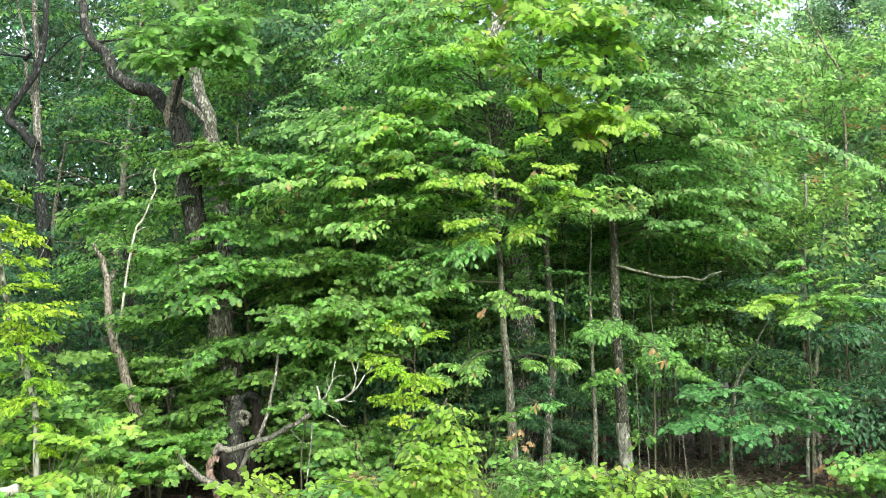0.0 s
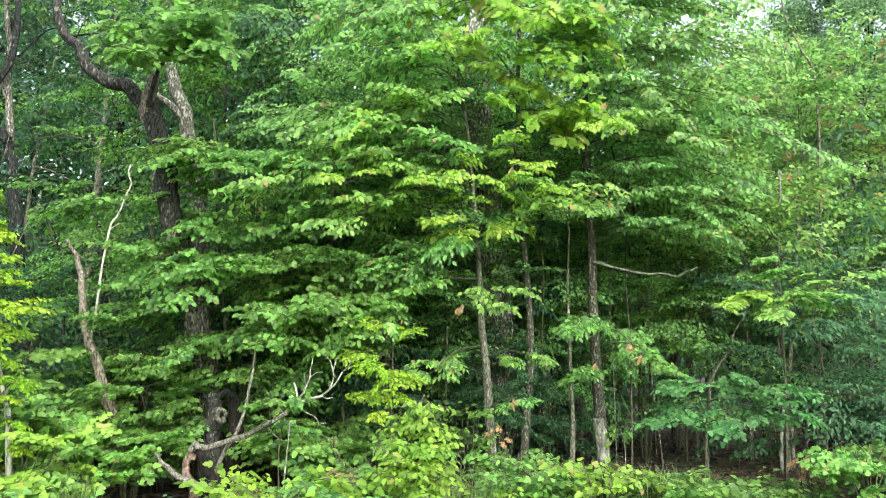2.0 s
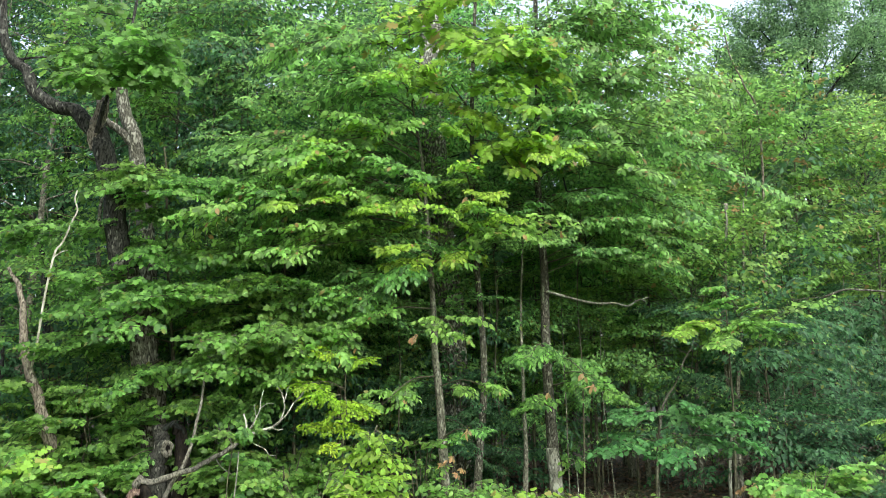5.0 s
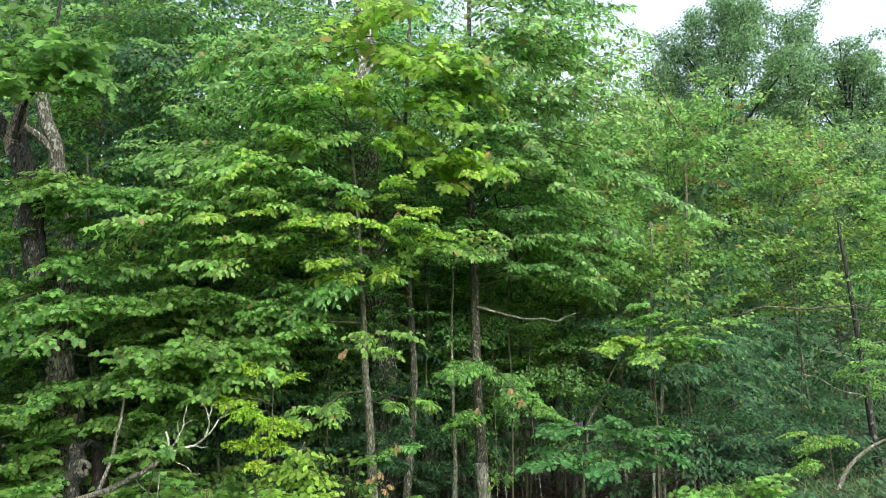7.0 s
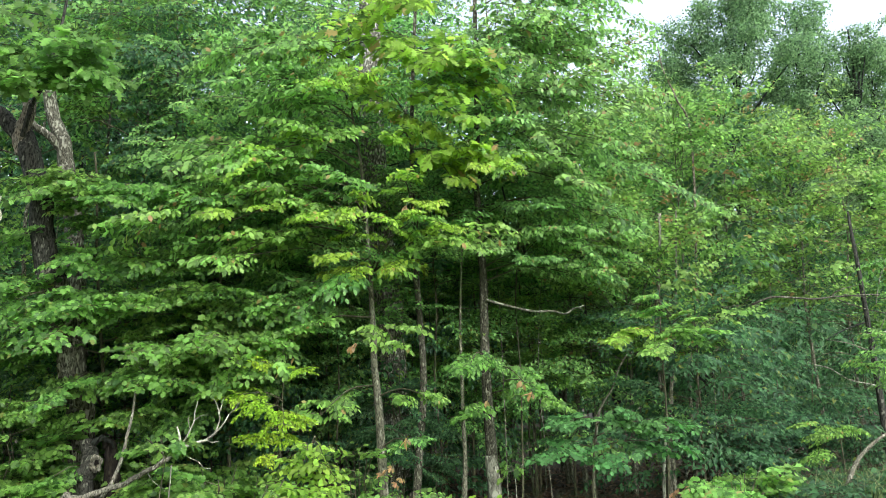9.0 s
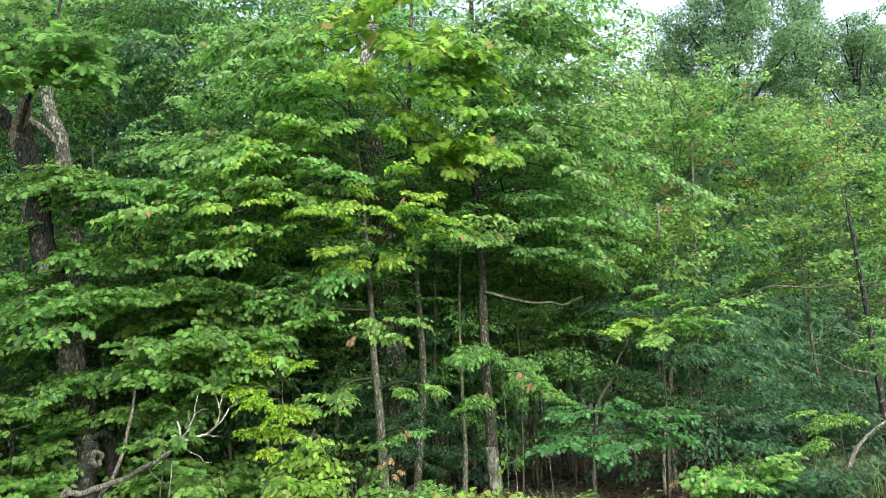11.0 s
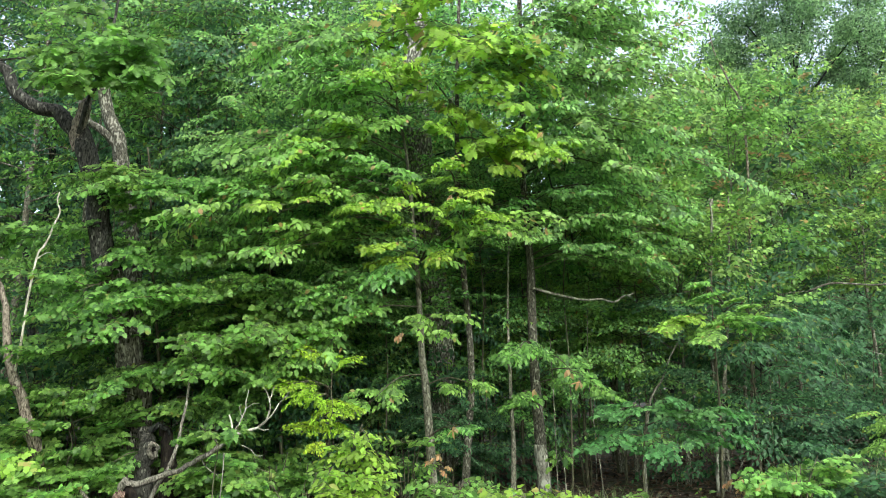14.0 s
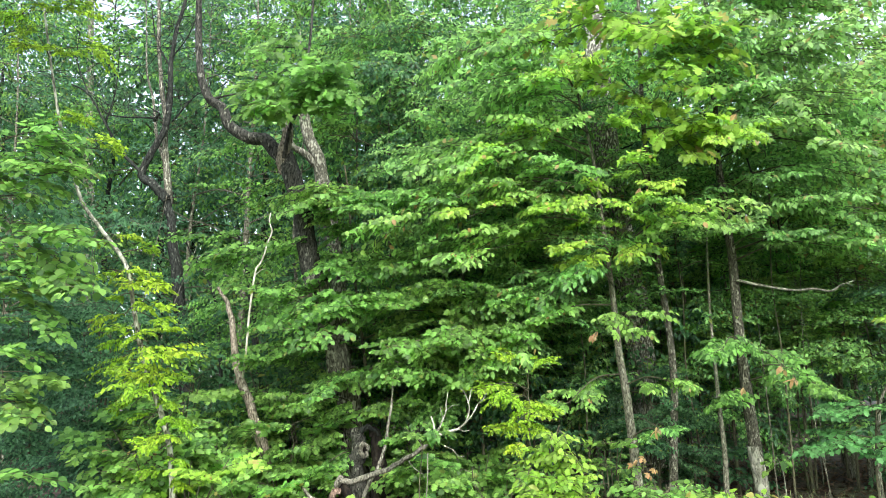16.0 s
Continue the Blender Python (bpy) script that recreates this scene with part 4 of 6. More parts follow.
# a solid dark plug stands for the shade in the knothole
part("hole", tube([knot + np.array([0, 0.012, 0]), knot + np.array([0.003, 0.05, 0])], 0.034, 0.03, 12, 4, 0.05), BARK["rotten"], stump, "black plug for the shade inside the knothole")
log = thing("fallen_limb", -2.3, 8.45, 0, "fallen grey dead limb with bleached forked twigs", "dead branch")
part("limb", tube([(-2.37, 8.40, 0.66), (-2.21, 8.40, 0.66), (-2.04, 8.40, 0.71), (-1.84, 8.40, 0.77), (-1.68, 8.40, 0.86), (-1.52, 8.40, 0.94), (-1.41, 8.40, 1.01)], 0.036, 0.022, 12, 60, 0.12), BARK["weathered"], log, smooth=True)
for pts, r, e in (([(-1.42, 8.40, 1.00), (-1.32, 8.40, 1.09), (-1.19, 8.40, 1.15), (-1.06, 8.40, 1.18), (-0.96, 8.40, 1.25)], 0.018, 0.011), ([(-0.96, 8.40, 1.25), (-0.92, 8.40, 1.37), (-0.94, 8.40, 1.47), (-0.97, 8.40, 1.55), (-1.00, 8.40, 1.59)], 0.011, 0.004), ([(-0.93, 8.40, 1.44), (-0.90, 8.40, 1.53), (-0.89, 8.40, 1.60)], 0.007, 0.003), ([(-0.96, 8.40, 1.25), (-0.88, 8.40, 1.34), (-0.82, 8.40, 1.43), (-0.75, 8.40, 1.51), (-0.73, 8.40, 1.54)], 0.009, 0.003), ([(-1.33, 8.40, 1.08), (-1.26, 8.40, 1.17), (-1.23, 8.40, 1.25), (-1.17, 8.40, 1.37), (-1.16, 8.40, 1.48), (-1.15, 8.40, 1.56)], 0.012, 0.004), ([(-1.18, 8.40, 1.37), (-1.11, 8.40, 1.41), (-1.03, 8.40, 1.43)], 0.006, 0.003), ([(-1.21, 8.40, 1.30), (-1.23, 8.40, 1.37), (-1.22, 8.40, 1.42)], 0.006, 0.003), ([(-1.30, 8.40, 1.16), (-1.31, 8.40, 1.24), (-1.33, 8.40, 1.32)], 0.012, 0.008), ([(-1.06, 8.40, 1.18), (-0.99, 8.40, 1.16), (-0.93, 8.40, 1.16)], 0.008, 0.005), ([(-1.49, 8.40, 0.96), (-1.45, 8.40, 1.02), (-1.47, 8.40, 1.10)], 0.01, 0.006), ([(-1.61, 8.40, 0.90), (-1.56, 8.40, 0.81), (-1.46, 8.40, 0.73), (-1.42, 8.40, 0.69)], 0.006, 0.003), ([(-1.29, 8.40, 1.06), (-1.14, 8.40, 0.98), (-1.05, 8.40, 0.90), (-0.99, 8.40, 0.89)], 0.006, 0.003)):
    part("twig", tube(pts, r, e, 6), BARK["pale"], log, "bleached twig")
leaner = thing("leaning_stick", -2.0, 8.55, 0, "thin grey dead pole leaning behind the fallen limb", "dead branch")
part("limb", tube([(-2.18, 8.55, 0.34), (-2.12, 8.55, 0.51), (-2.06, 8.55, 0.62), (-1.96, 8.55, 0.80), (-1.90, 8.60, 1.00), (-1.84, 8.60, 1.27), (-1.82, 8.70, 1.54), (-1.81, 8.80, 1.78)], 0.026, 0.01, 8, 40, 0.08), BARK["weathered"], leaner, smooth=True)
splinter = thing("splintered_stub", -2.38, 8.30, 0, "broken stub with reddish torn wood and dark bark", "stump")
part("wood", tube([(-2.30, 8.30, 0.17), (-2.38, 8.30, 0.35), (-2.42, 8.30, 0.49), (-2.39, 8.30, 0.57), (-2.32, 8.33, 0.57)], 0.05, 0.026, 10, 30, 0.2), BARK["torn"], splinter, "reddish torn wood", smooth=True)
part("bark", tube([(-2.20, 8.42, 0.15), (-2.19, 8.42, 0.33), (-2.25, 8.40, 0.47), (-2.31, 8.40, 0.60), (-2.36, 8.40, 0.69)], 0.07, 0.05, 10, 30, 0.16), BARK["rotten"], splinter, "dark rotten bark", smooth=True)
part("knob", tube([(-2.37, 8.38, 0.62), (-2.33, 8.36, 0.68), (-2.29, 8.36, 0.65)], 0.045, 0.03, 10, 30, 0.16), BARK["weathered"], splinter, "grey broken knob", smooth=True)
part("root", tube([(-2.71, 8.20, 0.64), (-2.62, 8.20, 0.54), (-2.52, 8.20, 0.46), (-2.38, 8.22, 0.35), (-2.21, 8.25, 0.27)], 0.016, 0.05, 10, 30, 0.16), BARK["weathered"], splinter, "grey fallen root", smooth=True)
part("root", tube([(-2.17, 8.30, 0.29), (-2.04, 8.25, 0.23), (-1.92, 8.20, 0.14)], 0.05, 0.02, 10, 30, 0.16), BARK["weathered"], splinter, "grey fallen root", smooth=True)

stick = thing("upright_stick", -1.35, 8.0, 0, "thin pale dead stick standing among the shrubs", "dead branch")
part("limb", tube([(-1.36, 8.0, -0.05), (-1.35, 8.00, 0.38), (-1.30, 8.00, 0.97)], 0.01, 0.006, 7, 20, 0.05), BARK["pale"], stick, smooth=True)
butt = thing("pale_log", -3.76, 6.9, 0, "pale barkless log propped up in the leaves", "log")
part("wood", tube([(-5.0, 6.98, 0.0), (-4.55, 6.95, 0.24), (-4.07, 6.90, 0.44), (-3.78, 6.90, 0.48), (-3.62, 6.90, 0.51)], 0.045, 0.04, 12, 20, 0.06), BARK["bleached"], butt, smooth=True)
seedling = thing("oak_seedling", -0.71, 7.7, 0, "small oak seedling with reddish new leaves", "sapling")
part("stem", tube([(-0.71, 7.7, -0.05), (-0.71, 7.7, 0.53)], 0.006, 0.004, 6, 8), BARK["twig"], seedling, smooth=True)
for dx, dz in ((0.05, 0.02), (-0.06, 0.0), (0.0, 0.06), (0.02, -0.08)):
    tier(seedling, (-0.71, 7.7, 0.53), (-0.71 + dx, 7.62, 0.53 + dz), "tuft", "russet", "oak", 1, 1.2, 0.02, "twig", 0.004, start=0.9, lean=0.5)

# ---- stems at the wood's edge ----
def stem(name, label, pts, r, bark, category="tree", group="stems"):
    x, y, _ = pts[0]
    ob = thing(name, x, y, 0, label, category, group)
    pts = [(pts[0][0], pts[0][1], -0.05)] + list(pts)
    part("trunk", tube(pts, r, r * 0.22, 9, 30, 0.06, flare=0.2), BARK[bark], ob, smooth=True)
    return ob


stem("slim_tree", "short grey stem rising out of the leaves", [(1.94, 10.20, 0.08), (1.95, 10.20, 0.71), (1.94, 10.20, 1.42), (2.01, 10.60, 2.48), (2.17, 11.00, 4.31)], 0.045, "grey")
stem("slim_tree", "thin grey sapling stem", [(1.69, 11.00, -0.04), (1.70, 11.00, 0.64), (1.68, 11.00, 1.56), (1.84, 11.40, 3.55)], 0.018, "grey")
d1 = stem("stem_clump", "clump of pale grey maple stems", [(5.05, 11.00, -0.17), (5.10, 11.00, 0.64), (5.24, 11.00, 1.72), (5.37, 11.00, 2.83), (5.62, 11.20, 4.35)], 0.055, "grey")
part("stem", tube([(4.94, 10.90, -0.23), (4.97, 10.90, 0.50), (5.05, 10.90, 1.10)], 0.03, 0.02, 8), BARK["pale"], d1, smooth=True)
part("stem", tube([(5.23, 11.20, -0.26), (5.24, 11.20, 0.62), (5.14, 11.20, 2.20), (5.26, 11.20, 3.51), (5.33, 11.20, 4.27)], 0.05, 0.025, 8), BARK["grey"], d1, smooth=True)
part("stem", tube([(5.17, 11.00, -0.04), (5.30, 10.90, 0.35), (5.44, 10.80, 0.62)], 0.014, 0.005, 6), BARK["grey"], d1, smooth=True)
part("broken_top", tube([(4.91, 10.40, 3.61), (4.94, 10.40, 3.84), (4.92, 10.40, 4.09)], 0.016, 0.01, 7), BARK["pale"], d1)
r1 = stem("leaning_tree", "dark leaning trunk with bare dead side limbs", [(8.83, 11.20, 0.12), (8.79, 11.20, 1.06), (8.74, 11.20, 2.11), (8.65, 11.20, 3.20), (8.58, 11.20, 4.04), (8.64, 11.30, 4.40)], 0.07, "oak")
for pts, r, mat in (([(8.58, 11.10, 2.56), (8.02, 11.00, 2.39), (7.76, 10.90, 2.29)], 0.012, "dark"), ([(8.61, 11.10, 2.11), (8.10, 11.00, 2.24), (7.74, 10.90, 2.28)], 0.009, "grey"), ([(8.64, 11.10, 1.58), (8.13, 11.00, 1.67), (7.70, 10.90, 1.86), (7.33, 10.90, 1.98)], 0.009, "pale"), ([(8.59, 11.10, 2.38), (8.92, 11.00, 2.41), (9.45, 10.90, 2.40)], 0.008, "pale"), ([(8.73, 11.00, 2.82), (8.84, 10.90, 3.35), (9.12, 10.80, 3.61)], 0.007, "pale"), ([(8.68, 11.00, 2.28), (9.06, 10.90, 3.17), (9.18, 10.80, 3.89)], 0.006, "pale")):
    part("dead_limb", tube(pts, r, 0.005, 7), BARK[mat], r1, smooth=True)
hung = thing("hanging_branch", 7.22, 10.60, 2.87, "long mossy dead branch caught among the trees", "dead branch")
part("limb", tube([(6.44, 10.70, 2.80), (6.80, 10.60, 2.91), (7.31, 10.60, 2.88), (7.73, 10.60, 2.90), (8.28, 10.60, 2.94), (8.86, 10.60, 2.90), (9.66, 10.60, 2.85)], 0.016, 0.008, 8, 40, 0.1), BARK["flaky"], hung, smooth=True)
for pts, r in (([(7.70, 10.60, 2.90), (7.80, 10.60, 2.99), (8.00, 10.60, 3.05), (8.25, 10.60, 3.10)], 0.014), ([(7.74, 10.60, 2.88), (8.07, 10.60, 2.77), (8.54, 10.60, 2.66), (8.70, 10.60, 2.72), (8.79, 10.60, 2.88)], 0.012), ([(7.53, 10.60, 2.72), (7.81, 10.60, 2.65), (8.14, 10.60, 2.58)], 0.009), ([(7.89, 10.60, 2.94), (8.47, 10.60, 2.88), (9.05, 10.60, 2.85)], 0.009)):
    part("twig", tube(pts, 0.75 * r, 0.004, 6), BARK["flaky"], hung)
side = thing("birch_sapling", 8.37, 10.00, 0, "young birch with flat yellow-green leaf layers", "sapling")
part("trunk", tube([(8.38, 10.00, -0.34), (8.47, 10.00, 0.79), (8.65, 10.00, 2.22), (8.84, 10.00, 3.21)], 0.02, 0.008, 8, 24, 0.04), BARK["twig"], side, smooth=True)
for root, tip, n in (((8.65, 10.00, 2.06), (7.70, 9.60, 2.29), 4), ((8.62, 10.00, 1.90), (7.71, 9.50, 2.00), 4), ((8.59, 10.00, 1.66), (7.38, 9.60, 1.83), 4), ((8.74, 10.00, 2.71), (8.01, 9.70, 3.40), 4), ((8.74, 10.00, 2.71), (8.13, 9.60, 2.90), 3)):
    tier(side, root, tip, "maple", "beech", "plain", n, 0.5, 0.05, "twig", 0.007, lean=0.5)
low_side = thing("birch_sapling", 7.14, 10.00, 0, "low birch sapling with bright flat leaf layers", "sapling")
part("trunk", tube([(7.14, 10.00, -0.36), (7.17, 10.00, 0.37), (7.14, 10.00, 0.98)], 0.014, 0.006, 8, 20, 0.04), BARK["twig"], low_side, smooth=True)
for root, tip, n in (((7.17, 10.00, 0.90), (6.49, 9.60, 1.13), 3), ((7.17, 10.00, 0.90), (6.94, 9.60, 1.07), 3), ((7.14, 10.00, 0.60), (6.55, 9.60, 0.86), 2)):
    tier(low_side, root, tip, "maple", "bright", "plain", n, 0.5, 0.05, "twig", 0.006, lean=0.5)
stem("bent_stem", "smooth pale stem bent over to one side", [(6.45, 9.20, 0.17), (6.62, 9.20, 0.40), (6.85, 9.20, 0.71), (7.12, 9.20, 0.91), (7.47, 9.20, 1.04), (7.98, 9.20, 1.13)], 0.042, "grey")
bare = stem("bare_branch", "thin bare pinkish limb sticking out of leaves", [(5.72, 11.50, -0.19), (5.97, 11.50, 2.72), (6.11, 11.50, 5.62), (5.85, 11.40, 6.26), (5.69, 11.40, 6.71), (5.59, 11.40, 7.17)], 0.03, "snag")
stem("dark_pole", "dark broken pole leaning in the shade", [(-5.58, 12.40, 2.27), (-5.78, 12.40, 3.44), (-6.12, 12.40, 3.98), (-6.33, 12.40, 4.37)], 0.035, "dark")
stem("dark_pole", "dark upright broken pole", [(-4.83, 12.20, 1.73), (-5.00, 12.20, 3.23), (-5.12, 12.20, 3.87), (-5.23, 12.20, 4.32)], 0.075, "dark")
for k in range(34):
    x = -8.5 + 17 * (k + rng.random()) / 34
    y = rng.uniform(11.5, 16.5)
    h = rng.uniform(3.6, 5.6)
    s = stem("thin_sapling", "thin straight grey sapling in the shade", [(x, y, 0.0), (x + rng.normal(0, 0.1), y, h * 0.5), (x + rng.normal(0, 0.25), y, h)], rng.uniform(0.012, 0.026), "lichened" if k % 3 else "grey", group="thin saplings")

for k in range(18):
    x = (rng.uniform(-0.3, 1.4), rng.uniform(2.6, 6.2))[k % 2]
    y = rng.uniform(10.7, 13)
    h = rng.uniform(3.2, 4.8)
    stem("thin_sapling", "thin straight grey sapling in the shade", [(x, y, 0.0), (x + rng.normal(0, 0.08), y, h * 0.5), (x + rng.normal(0, 0.2), y, h)], rng.uniform(0.008, 0.015), "grey", group="thin saplings")

stem("slim_tree", "crooked bare grey stem behind the broad-leaved sapling", [(3.81, 10.60, 0.49), (3.91, 10.60, 1.16), (4.00, 10.60, 1.42), (4.13, 10.60, 1.59), (4.27, 10.60, 1.91), (4.41, 10.60, 2.16), (4.49, 10.60, 2.60)], 0.024, "grey")
shoot_c = thing("maple_seedling", 2.52, 9.8, 0, "small maple seedling with a bare dead twig", "sapling")
part("stem", tube([(2.51, 9.8, -0.05), (2.50, 9.80, 0.51), (2.46, 9.80, 0.70)], 0.008, 0.005, 6, 14), BARK["pale"], shoot_c, smooth=True)
part("twig", tube([(2.31, 9.80, 0.59), (2.50, 9.80, 0.63), (2.68, 9.80, 0.74)], 0.007, 0.003, 6, 14), BARK["pale"], shoot_c, "bare dead twig", smooth=True)
for root, tip in (((2.47, 9.80, 0.66), (2.36, 9.70, 0.70)), ((2.48, 9.80, 0.66), (2.51, 9.70, 0.72)), ((2.45, 9.80, 0.65), (2.37, 9.65, 0.65))):
    tier(shoot_c, root, tip, "tuft", "bright", "trilobe", 2, 1.0, 0.03, "twig", 0.004, start=0.6, lean=0.7)
stem("thin_sapling", "thin straight grey sapling in the shade", [(3.55, 9.90, -0.11), (3.56, 9.90, 0.67)], 0.014, "grey", group="thin saplings")
for x, y, z in ((4.39, 9.20, 0.37), (4.46, 9.10, 0.28), (0.88, 8.90, 0.72)):
    seedling = thing("oak_seedling", x, y, 0, "small oak seedling with reddish new leaves", "sapling")
    part("stem", tube([(x, y, -0.05), (x, y, z)], 0.006, 0.004, 6, 8), BARK["twig"], seedling, smooth=True)
    for dx, dz in ((0.08, 0.02), (-0.08, 0.0), (0.0, 0.06), (0.04, -0.08), (-0.05, 0.07)):
        tier(seedling, (x, y, z), (x + dx, y - 0.06, z + dz), "tuft", "russet", "oak", 1, 0.55, 0.02, "twig", 0.004, start=0.9, lean=0.5)

# ---- saplings and shrubs in front ----
beech = thing("beech_sapling", -0.07, 7.40, 0, "bright yellow-green beech sapling in the open", "sapling")
part("trunk", tube([(-0.07, 7.40, -0.05), (-0.06, 7.40, 0.45), (-0.10, 7.40, 0.90), (0.03, 7.40, 1.24)], 0.014, 0.005, 7), BARK["twig"], beech, smooth=True)
for root, tip in (((-0.08, 7.40, 0.85), (0.04, 7.10, 1.25)), ((-0.08, 7.40, 0.75), (-0.17, 7.10, 1.05)), ((-0.08, 7.40, 0.65), (0.13, 7.10, 1.03)), ((-0.07, 7.40, 0.50), (-0.22, 7.00, 0.85)), ((-0.07, 7.40, 0.50), (0.19, 7.00, 0.80)), ((-0.07, 7.40, 0.35), (-0.02, 6.90, 0.81)), ((-0.07, 7.40, 0.30), (-0.20, 6.90, 0.57)), ((-0.07, 7.40, 0.25), (0.19, 6.90, 0.57))):
    tier(beech, root, tip, "low", "sunny", "beech", 2, 0.75, 0.05, "twig", 0.007, own=True, lean=0.9)

sapling = thing("locust_sapling", -3.75, 7.45, 0, "slender locust sapling with yellow-green feathery leaves", "sapling")
part("trunk", tube([(-3.73, 7.45, -0.08), (-3.73, 7.45, 0.24), (-3.78, 7.45, 0.83), (-3.87, 7.45, 1.34), (-4.09, 7.45, 1.91), (-4.23, 7.45, 2.45), (-4.34, 7.45, 2.96), (-4.65, 7.45, 3.40), (-4.91, 7.45, 3.75), (-5.08, 7.45, 4.26), (-5.23, 7.45, 4.72), (-5.37, 7.45, 5.39), (-5.50, 7.45, 6.09)], 0.033, 0.012, 9, 60, 0.05), BARK["pale"], sapling, smooth=True)
for root, tip, k in (((-4.34, 7.45, 2.96), (-4.47, 7.40, 2.84), 0.55), ((-4.34, 7.45, 2.93), (-4.00, 7.40, 2.66), 0.55), ((-4.28, 7.45, 2.69), (-4.46, 7.50, 2.67), 0.4), ((-4.23, 7.45, 2.39), (-4.26, 7.30, 2.21), 0.7), ((-4.20, 7.45, 2.28), (-3.84, 7.30, 2.19), 0.7), ((-4.12, 7.45, 1.99), (-4.20, 7.30, 1.99), 0.6), ((-4.08, 7.45, 1.88), (-3.80, 7.30, 1.75), 0.7), ((-4.00, 7.45, 1.71), (-4.21, 7.40, 1.54), 0.6), ((-4.45, 7.45, 3.11), (-4.16, 7.50, 3.16), 0.4), ((-3.87, 7.45, 1.31), (-3.93, 7.40, 1.21), 0.5), ((-3.79, 7.45, 0.87), (-3.71, 7.40, 0.77), 0.4)):
    tier(sapling, root, tip, "locust", "locust", "leaflet", 1, 0.95 * k, 0.05, "twig", 0.007, own=True, start=0.4, lean=1.3)
for root, tip, k in (((-4.31, 7.45, 2.86), (-4.19, 7.40, 2.79), 0.7), ((-4.28, 7.45, 2.69), (-4.06, 7.40, 2.58), 0.6), ((-4.23, 7.45, 2.36), (-4.05, 7.30, 2.15), 0.8), ((-4.16, 7.45, 2.11), (-4.29, 7.40, 2.08), 0.7), ((-4.12, 7.45, 1.99), (-3.87, 7.30, 1.97), 0.8), ((-4.03, 7.45, 1.76), (-3.98, 7.30, 1.70), 0.8), ((-3.87, 7.45, 1.31), (-3.78, 7.40, 1.37), 0.6), ((-3.83, 7.45, 1.15), (-3.84, 7.30, 1.11), 0.6)):
    tier(sapling, root, tip, "locust", "locust", "leaflet", 2, k, 0.05, "twig", 0.007, lean=1.3)
for root, tip, k in (((-5.08, 7.45, 4.26), (-4.70, 7.40, 4.37), 0.6), ((-5.21, 7.45, 4.66), (-4.97, 7.30, 4.65), 0.5), ((-5.37, 7.45, 5.39), (-5.42, 7.30, 5.60), 0.7), ((-5.39, 7.45, 5.46), (-4.81, 7.30, 5.40), 0.8), ((-5.48, 7.45, 5.95), (-5.17, 7.30, 5.84), 0.8), ((-5.49, 7.45, 6.09), (-5.72, 7.40, 5.95), 0.7)):
    tier(sapling, root, tip, "locust", "locust", "leaflet", 3, k, 0.05, "twig", 0.007, lean=1.3)

for root, tip, k in (((-4.34, 7.45, 2.93), (-4.26, 7.40, 2.97), 0.6), ((-4.31, 7.45, 2.80), (-4.03, 7.40, 2.70), 0.6), ((-4.26, 7.45, 2.56), (-4.33, 7.40, 2.45), 0.65), ((-4.24, 7.45, 2.51), (-3.96, 7.40, 2.38), 0.65), ((-4.18, 7.45, 2.16), (-4.01, 7.40, 2.09), 0.7), ((-4.11, 7.45, 1.93), (-4.07, 7.30, 1.84), 0.7), ((-3.99, 7.45, 1.65), (-3.85, 7.40, 1.56), 0.65), ((-3.94, 7.45, 1.48), (-4.02, 7.40, 1.40), 0.6), ((-3.85, 7.45, 1.26), (-3.79, 7.30, 1.18), 0.6), ((-3.83, 7.45, 1.09), (-3.72, 7.40, 1.01), 0.55), ((-3.80, 7.45, 0.93), (-3.86, 7.40, 0.86), 0.55), ((-4.62, 7.45, 3.36), (-4.42, 7.50, 3.27), 0.5), ((-4.55, 7.45, 3.26), (-4.67, 7.50, 3.19), 0.45)):
    tier(sapling, root, tip, "locust", "locust", "leaflet", 1, 0.85 * k, 0.05, "twig", 0.007, lean=1.3)

feather = thing("locust_sapling", -0.37, 9.00, 0, "small locust sapling with layered yellow-green fronds", "sapling")
part("trunk", tube([(-0.31, 9.00, -0.04), (-0.34, 9.00, 0.82), (-0.32, 9.00, 1.57), (-0.29, 9.00, 2.09)], 0.012, 0.005, 7), BARK["twig"], feather, smooth=True)
for root, tip, k in (((-0.32, 9.00, 1.57), (-0.76, 8.60, 1.62), 0.7), ((-0.32, 9.00, 1.51), (-0.30, 8.50, 1.45), 0.7), ((-0.33, 9.00, 1.25), (-0.57, 8.60, 1.18), 0.6), ((-0.33, 9.00, 1.25), (-0.24, 8.60, 1.27), 0.6), ((-0.30, 9.00, 1.83), (-0.15, 8.60, 1.89), 0.5), ((-0.30, 9.00, 1.83), (-0.52, 8.60, 1.97), 0.5)):
    tier(feather, root, tip, "locust", "locust", "leaflet", 1, 1.2 * k, 0.08, "twig", 0.006, own=True, start=0.4, lean=1.3)

for root, tip, k in (((-0.32, 9.00, 1.54), (-0.58, 8.60, 1.65), 0.7), ((-0.31, 9.00, 1.44), (-0.42, 8.50, 1.48), 0.7), ((-0.33, 9.00, 1.19), (-0.42, 8.50, 1.10), 0.7), ((-0.33, 9.00, 1.32), (-0.15, 8.60, 1.42), 0.6)):
    tier(feather, root, tip, "locust", "locust", "leaflet", 2, k, 0.08, "twig", 0.006, lean=1.3)

